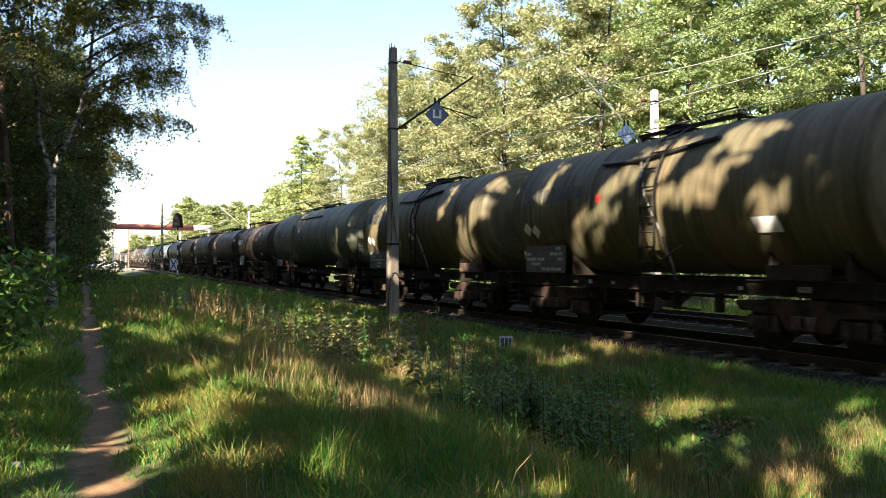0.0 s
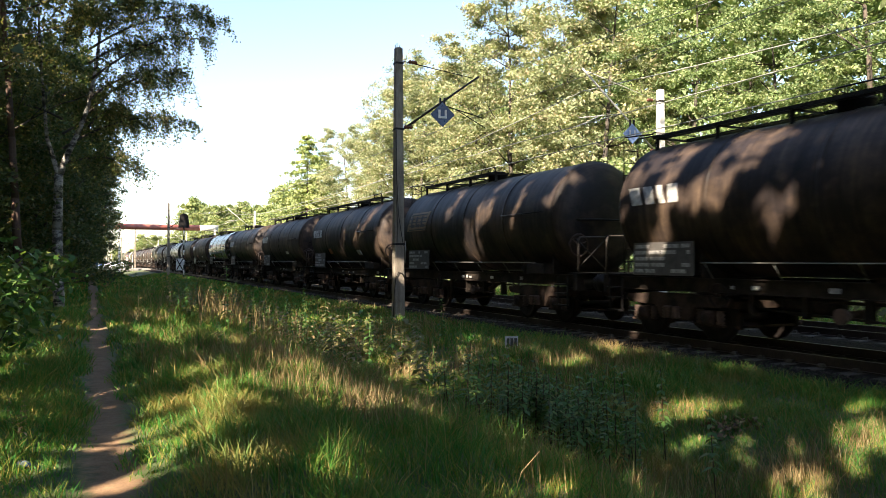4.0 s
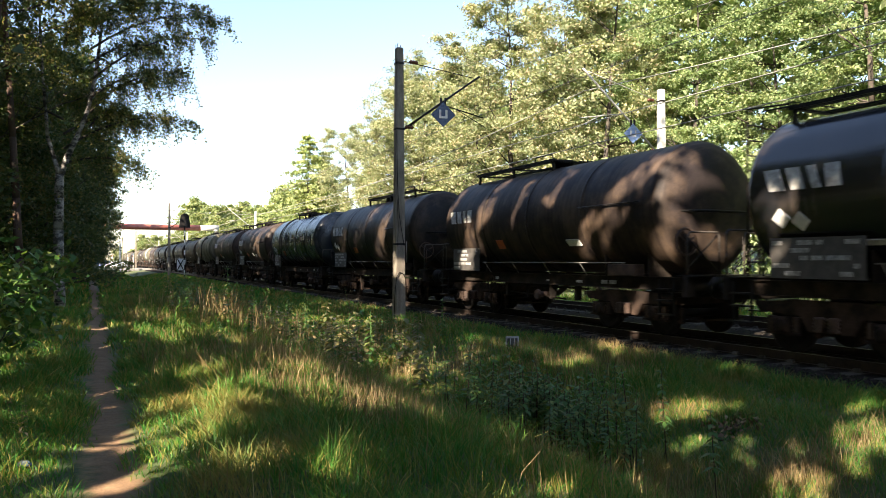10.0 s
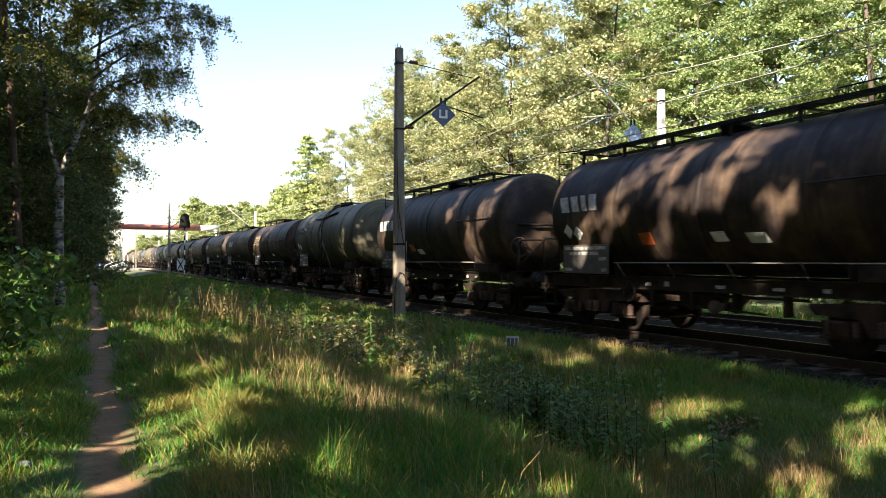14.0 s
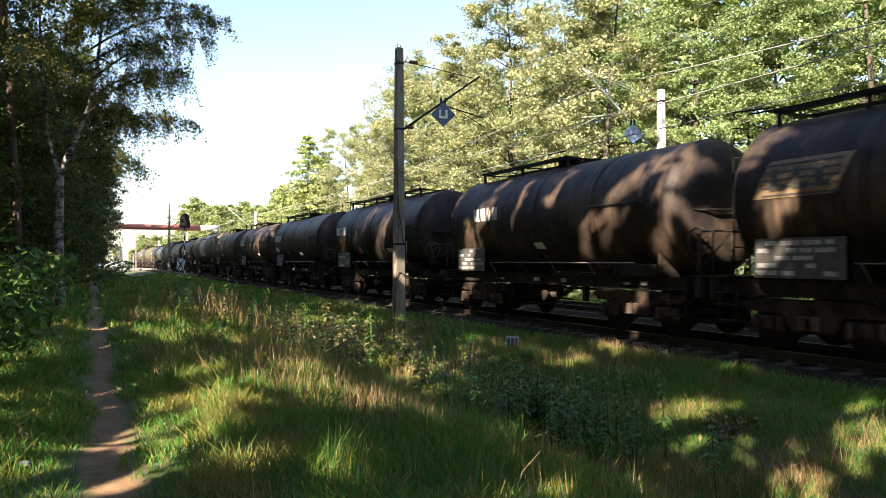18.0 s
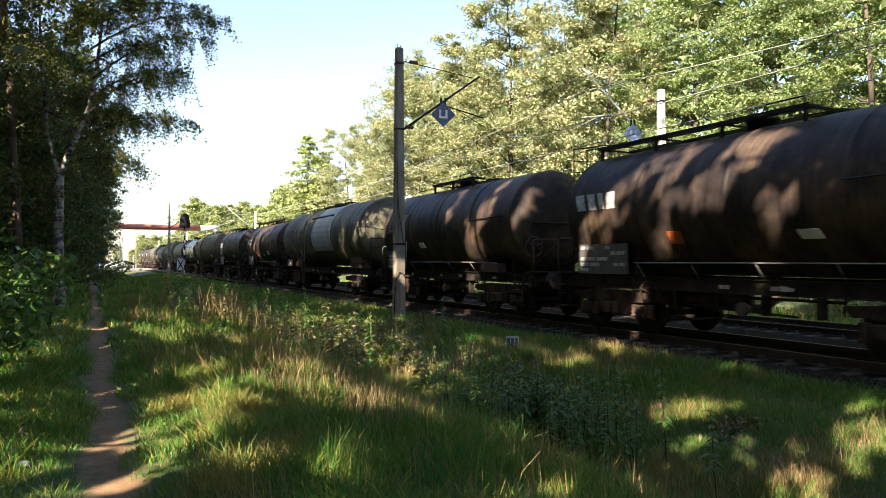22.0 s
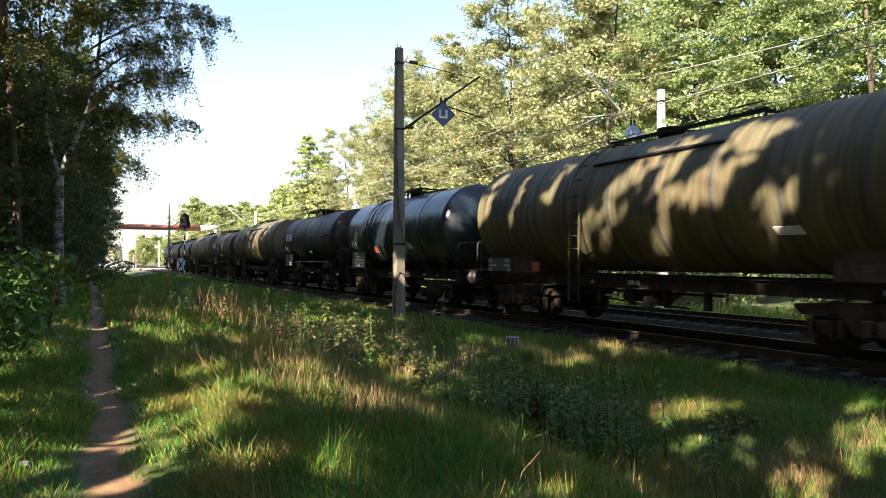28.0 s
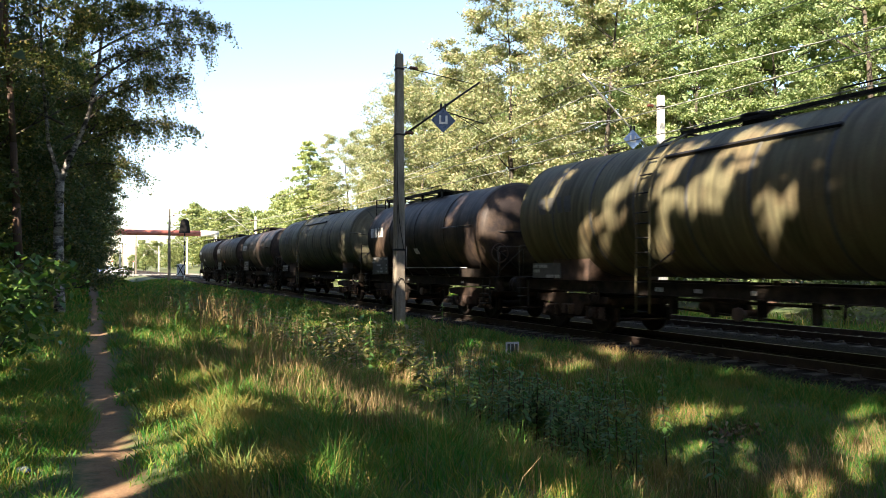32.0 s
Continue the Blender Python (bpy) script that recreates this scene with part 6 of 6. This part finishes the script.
def weed_mesh(seed, height, pairs, leaf, mat_leaf, bare=0.2, mat_stem=None):
    """A stem with pairs of leaves that droop."""
    rng = np.random.default_rng(seed)
    bm = bmesh.new()
    top = Vector((rng.normal(0, 0.06), rng.normal(0, 0.06), height))
    rod(bm, (0, 0, -0.03), top, 0.007, 5, 0.003)
    stem = bpy.data.meshes.new("stem")
    bm.to_mesh(stem)
    bm.free()
    stem.materials.append(mat_stem or M_WEED)
    cs = []
    for k in range(pairs):
        f = bare + (1 - bare) * (k + 0.5) / pairs
        a0 = rng.uniform(0, math.tau)
        for side in (0, math.pi, 0.5 * math.pi):
            a = a0 + side + rng.normal(0, 0.3)
            ln = leaf * rng.uniform(0.6, 1.2) * (1.25 - 0.7 * f)
            d = np.array([math.cos(a), math.sin(a), rng.uniform(-0.5, 0.3)])
            w = np.array([-math.sin(a), math.cos(a), 0]) * ln * 0.26
            p = np.array(top * f)
            cs.append([p, p + d * ln * 0.45 + w, p + d * ln - [0, 0, ln * 0.25], p + d * ln * 0.45 - w])
    return stem, quad_mesh("leaves", np.array(cs), mat_leaf)


def plant_weeds():
    rng = random.Random(9)
    kinds = [weed_mesh(k, 0.75 + 0.1 * k, 11, 0.13, M_WEED) for k in range(4)]
    nettles = [weed_mesh(30 + k, 0.95 + 0.08 * k, 9, 0.15, M_WEED, 0.45, M_DEADSTEM) for k in range(4)]
    dry = [weed_mesh(10 + k, 0.7 + 0.12 * k, 9, 0.09, M_STRAW) for k in range(3)]
    broad = [weed_mesh(20 + k, 0.8 + 0.1 * k, 9, 0.24, M_WEED if k == 3 else M_WILTED) for k in range(4)]
    spots = []
    for _ in range(150):   # nettles in the ditch
        spots.append((min(-5.9, rng.gauss(-6.75, 0.45)), min(9.6, rng.gauss(7.6, 0.95)), nettles, rng.uniform(0.6, 1.0), "green nettle growing in the ditch", "nettles in the ditch"))
    for _ in range(150):   # tall weeds further along the ditch
        spots.append((rng.gauss(-7.4, 1.2), rng.uniform(11.5, 36), kinds if rng.random() < 0.3 else dry, rng.uniform(0.8, 1.5), "tall ragged weed on the ditch bank", "weeds on the bank"))
    for _ in range(70):   # ragged stand below the pole
        spots.append((rng.gauss(-6.6, 0.8), rng.gauss(17, 3.2), broad if rng.random() < 0.5 else dry, rng.uniform(0.7, 1.25), "ragged half-withered broad-leaved weed on the bank", "weeds below the pole"))
    for _ in range(26):
        spots.append((rng.uniform(-5, -2.6), rng.uniform(7, 20), kinds, rng.uniform(0.3, 0.6), "small green weed in the grass", "small weeds"))
    for x, y in ((-12.25, 7.3), (-12.3, 7.5), (-12.2, 7.1)):
        spots.append((x, y, dry, rng.uniform(0.45, 0.65), "pale dry weed beside the path", "dry weeds beside the path"))
    for x, y, pool, sc, label, group in spots:
        stem, leaves = rng.choice(pool)
        t = thing("weed_plant", label, "weed", group)
        t.matrix_world = pose(x, y, float(ground_z(x, y)), rng.uniform(-8, 8), rng.uniform(-8, 8), rng.uniform(0, 360)) @ Matrix.Diagonal((sc, sc, sc, 1))
        for nm, me in (("stem", stem), ("foliage", leaves)):
            new(nm, me).parent = t


def build_bush():
    """Leafy bush that leans over the path's edge."""
    bush = thing("bush", "leafy green bush with pale new leaves beside the path", "bush", at=pose(-13.15, 10.0, float(ground_z(-13.15, 10.0))))
    rng = np.random.default_rng(77)
    bm = bmesh.new()
    tips = []
    for k in range(16):
        a = rng.uniform(0, math.tau)
        limb(bm, (rng.normal(0, 0.2), rng.normal(0, 0.3), -0.1), (math.cos(a) * 0.6, math.sin(a) * 0.6, 1), rng.uniform(0.8, 1.5), 0.014, rng, 1, tips, 0.35, 5)
    part("branchwork", bm, M_BARK, bush)
    tips = np.array(tips)
    c = tips[rng.integers(0, len(tips), 5200)]
    pts = c + rng.normal(size=c.shape) * [0.16, 0.16, 0.16]
    pts[:, 2] = np.abs(pts[:, 2])
    ob = new("foliage", quad_mesh("foliage", leaf_quads(pts, 0.06, rng, 0.2), M_WEED))
    ob.parent = bush


# ---- signs and far end ----
def build_marker():
    """Small white kilometre plate on a short stake."""
    m = thing("kilometre_marker", "small white kilometre plate with dark marks in the grass", "railway sign", at=pose(-3.6, 13.5, float(ground_z(-3.6, 13.5)), 0, 0, -14))
    part("stake", box(bmesh.new(), -0.025, 0.025, 0.0, 0.05, -0.2, 0.30), M_GREYPLATE, m)
    plate = part("plate", box(bmesh.new(), -0.145, 0.145, -0.02, 0.0, 0.06, 0.33, 0.004), M_BAR, m)
    for x0, x1 in ((-0.11, -0.05), (-0.028, 0.034), (0.055, 0.115)):
        part("figure_bar", box(bmesh.new(), x0, x1, -0.026, -0.021, 0.10, 0.29), M_DARKBAR, plate)


def build_light_signal():
    x, y = -3.1, 79.0
    gz = float(ground_z(x, y))
    s = thing("light_signal", "railway light signal seen from behind, dark backing shield", "railway signal", at=pose(x, y, gz))
    for k in range(11):
        part("post_section", lathe(bmesh.new(), [(0.07, k * 0.5), (0.07, k * 0.5 + 0.498)], "Z", 10), M_WHITE if k % 2 else M_DARKSTEEL, s)
    bm = bmesh.new()
    outline = [(0.42 * math.cos(a), 6.35 + 0.42 * math.sin(a)) for a in np.linspace(0, math.pi, 12)] + [(-0.55, 5.3), (0.55, 5.3)]
    a = [bm.verts.new((px, -0.03, pz)) for px, pz in outline]
    b = [bm.verts.new((px, 0.03, pz)) for px, pz in outline]
    bm.faces.new(a)
    bm.faces.new(b[::-1])
    for i in range(len(a)):
        bm.faces.new((a[i], b[i], b[(i + 1) % len(a)], a[(i + 1) % len(a)]))
    bmesh.ops.recalc_face_normals(bm, faces=bm.faces[:])
    part("shield", bm, M_DARKSTEEL, s)
    board = part("board", box(bmesh.new(), -0.75, -0.05, -0.12, -0.08, 0.95, 2.15), M_WHITE, s, "white board with a black cross")
    for sx in (-1, 1):
        bm = bmesh.new()
        rod(bm, (-0.4 - sx * 0.28, -0.13, 1.02), (-0.4 + sx * 0.28, -0.13, 2.08), 0.05, 4)
        part("cross_bar", bm, M_DARKSTEEL, board)


def build_pipe_bridge():
    p = thing("pipe_bridge", "red pipeline carried high across the railway", "pipe bridge", at=pose(0, 138, 0))
    part("pipe", lathe(bmesh.new(), [(0.5, -16), (0.5, 6.0)], "X", 20, centre=(0, 0, 7.5)), M_PIPE, p, "red pipe with distance haze mixed into its colour")
    part("pipe_end", lathe(bmesh.new(), [(0.52, 6.02), (0.52, 9.2)], "X", 20, centre=(0, 0, 7.5)), M_WHITEPOLE, p, "pale end section of the pipe")
    for x in (-15.5, -7.2, 8.6):
        for dy in (-0.5, 0.5):
            part("support", box(bmesh.new(), x - 0.15, x + 0.15, dy - 0.15, dy + 0.15, float(ground_z(x, 138)) - 0.2, 7.0), M_WHITEPOLE, p)
        part("crosshead", box(bmesh.new(), x - 0.2, x + 0.2, -0.8, 0.8, 6.98, 7.12), M_WHITEPOLE, p)


M_ROAD = surface("pale_asphalt", (0.22, 0.21, 0.19), (0.30, 0.29, 0.27), 1, 0.9, 0, 30, 0.2)
M_CARBLUE = surface("blue_car_paint", (0.03, 0.09, 0.28), (0.04, 0.11, 0.33), 2, 0.3, 0.1, 40, 0.0)
M_CARWHITE = surface("white_car_paint", (0.7, 0.7, 0.7), (0.78, 0.78, 0.77), 2, 0.3, 0.0, 40, 0.0)
M_GLASS = surface("dark_glass", (0.02, 0.025, 0.03), (0.03, 0.035, 0.04), 2, 0.1, 0.0, 40, 0.0)
M_TYRE = surface("tyre_rubber", (0.02, 0.02, 0.02), (0.035, 0.035, 0.035), 4, 0.9, 0, 60, 0.2)


def build_car(x, y, turn, paint, label, tall=1.45):
    c = thing("car", label, "car", "cars at the crossing", at=pose(x, y, 0.02, 0, 0, turn))
    bm = bmesh.new()
    prof = [(-2.1, 0.3), (-2.15, 0.8), (-1.3, 0.95), (-0.6, tall), (1.2, tall), (1.9, 0.95), (2.1, 0.85), (2.1, 0.3)]
    a = [bm.verts.new((px, -0.85, pz)) for px, pz in prof]
    b = [bm.verts.new((px, 0.85, pz)) for px, pz in prof]
    bm.faces.new(a)
    bm.faces.new(b[::-1])
    for i in range(len(a)):
        bm.faces.new((a[i], b[i], b[(i + 1) % len(a)], a[(i + 1) % len(a)]))
    bmesh.ops.recalc_face_normals(bm, faces=bm.faces[:])
    bmesh.ops.bevel(bm, geom=bm.edges[:], offset=0.06, segments=2, affect="EDGES")
    part("body", bm, paint, c)
    for sy in (-1, 1):
        part("side_window", box(bmesh.new(), -0.55, 1.15, sy * 0.855 - 0.01, sy * 0.855 + 0.01, 0.98, tall - 0.1), M_GLASS, c)
        for wx in (-1.35, 1.35):
            part("wheel", lathe(bmesh.new(), [(0.3, sy * 0.7), (0.32, sy * 0.72), (0.32, sy * 0.86), (0.18, sy * 0.88)], "Y", 16, centre=(wx, 0, 0.3)), M_TYRE, c)


def build_far_end():
    bm = bmesh.new()
    box(bm, -60, 60, 158, 166, -0.35, 0.012)
    part_ob = bpy.data.meshes.new("road")
    bm.to_mesh(part_ob)
    bm.free()
    part_ob.materials.append(M_ROAD)
    tagged(new("road", part_ob), "pale sunlit road crossing the railway on the level", "road", kind="structure")
    build_car(-7.4, 160, 0, M_CARWHITE, "white car waiting at the level crossing")
    build_car(-9.6, 163.5, 0, M_CARBLUE, "blue car waiting at the level crossing")
    for k, x in enumerate((-11.5, -10.2, -8.0, -5.2, -4.2)):
        p = tagged(new("bollard"), "white post beside the level crossing", "post", "posts at the crossing")
        p.matrix_world = pose(x, 155 + k * 0.5, 0)
        part("shaft", lathe(bmesh.new(), [(0.09, -0.6), (0.09, 2.6), (0.05, 2.65)], "Z", 10), M_WHITE, p)
        part("cap", lathe(bmesh.new(), [(0.1, 2.4), (0.1, 2.6)], "Z", 10), M_RED, p)


plant_weeds()
build_bottle()
build_bush()
build_marker()
build_light_signal()
build_pipe_bridge()
build_far_end()
build_grass()
motions()
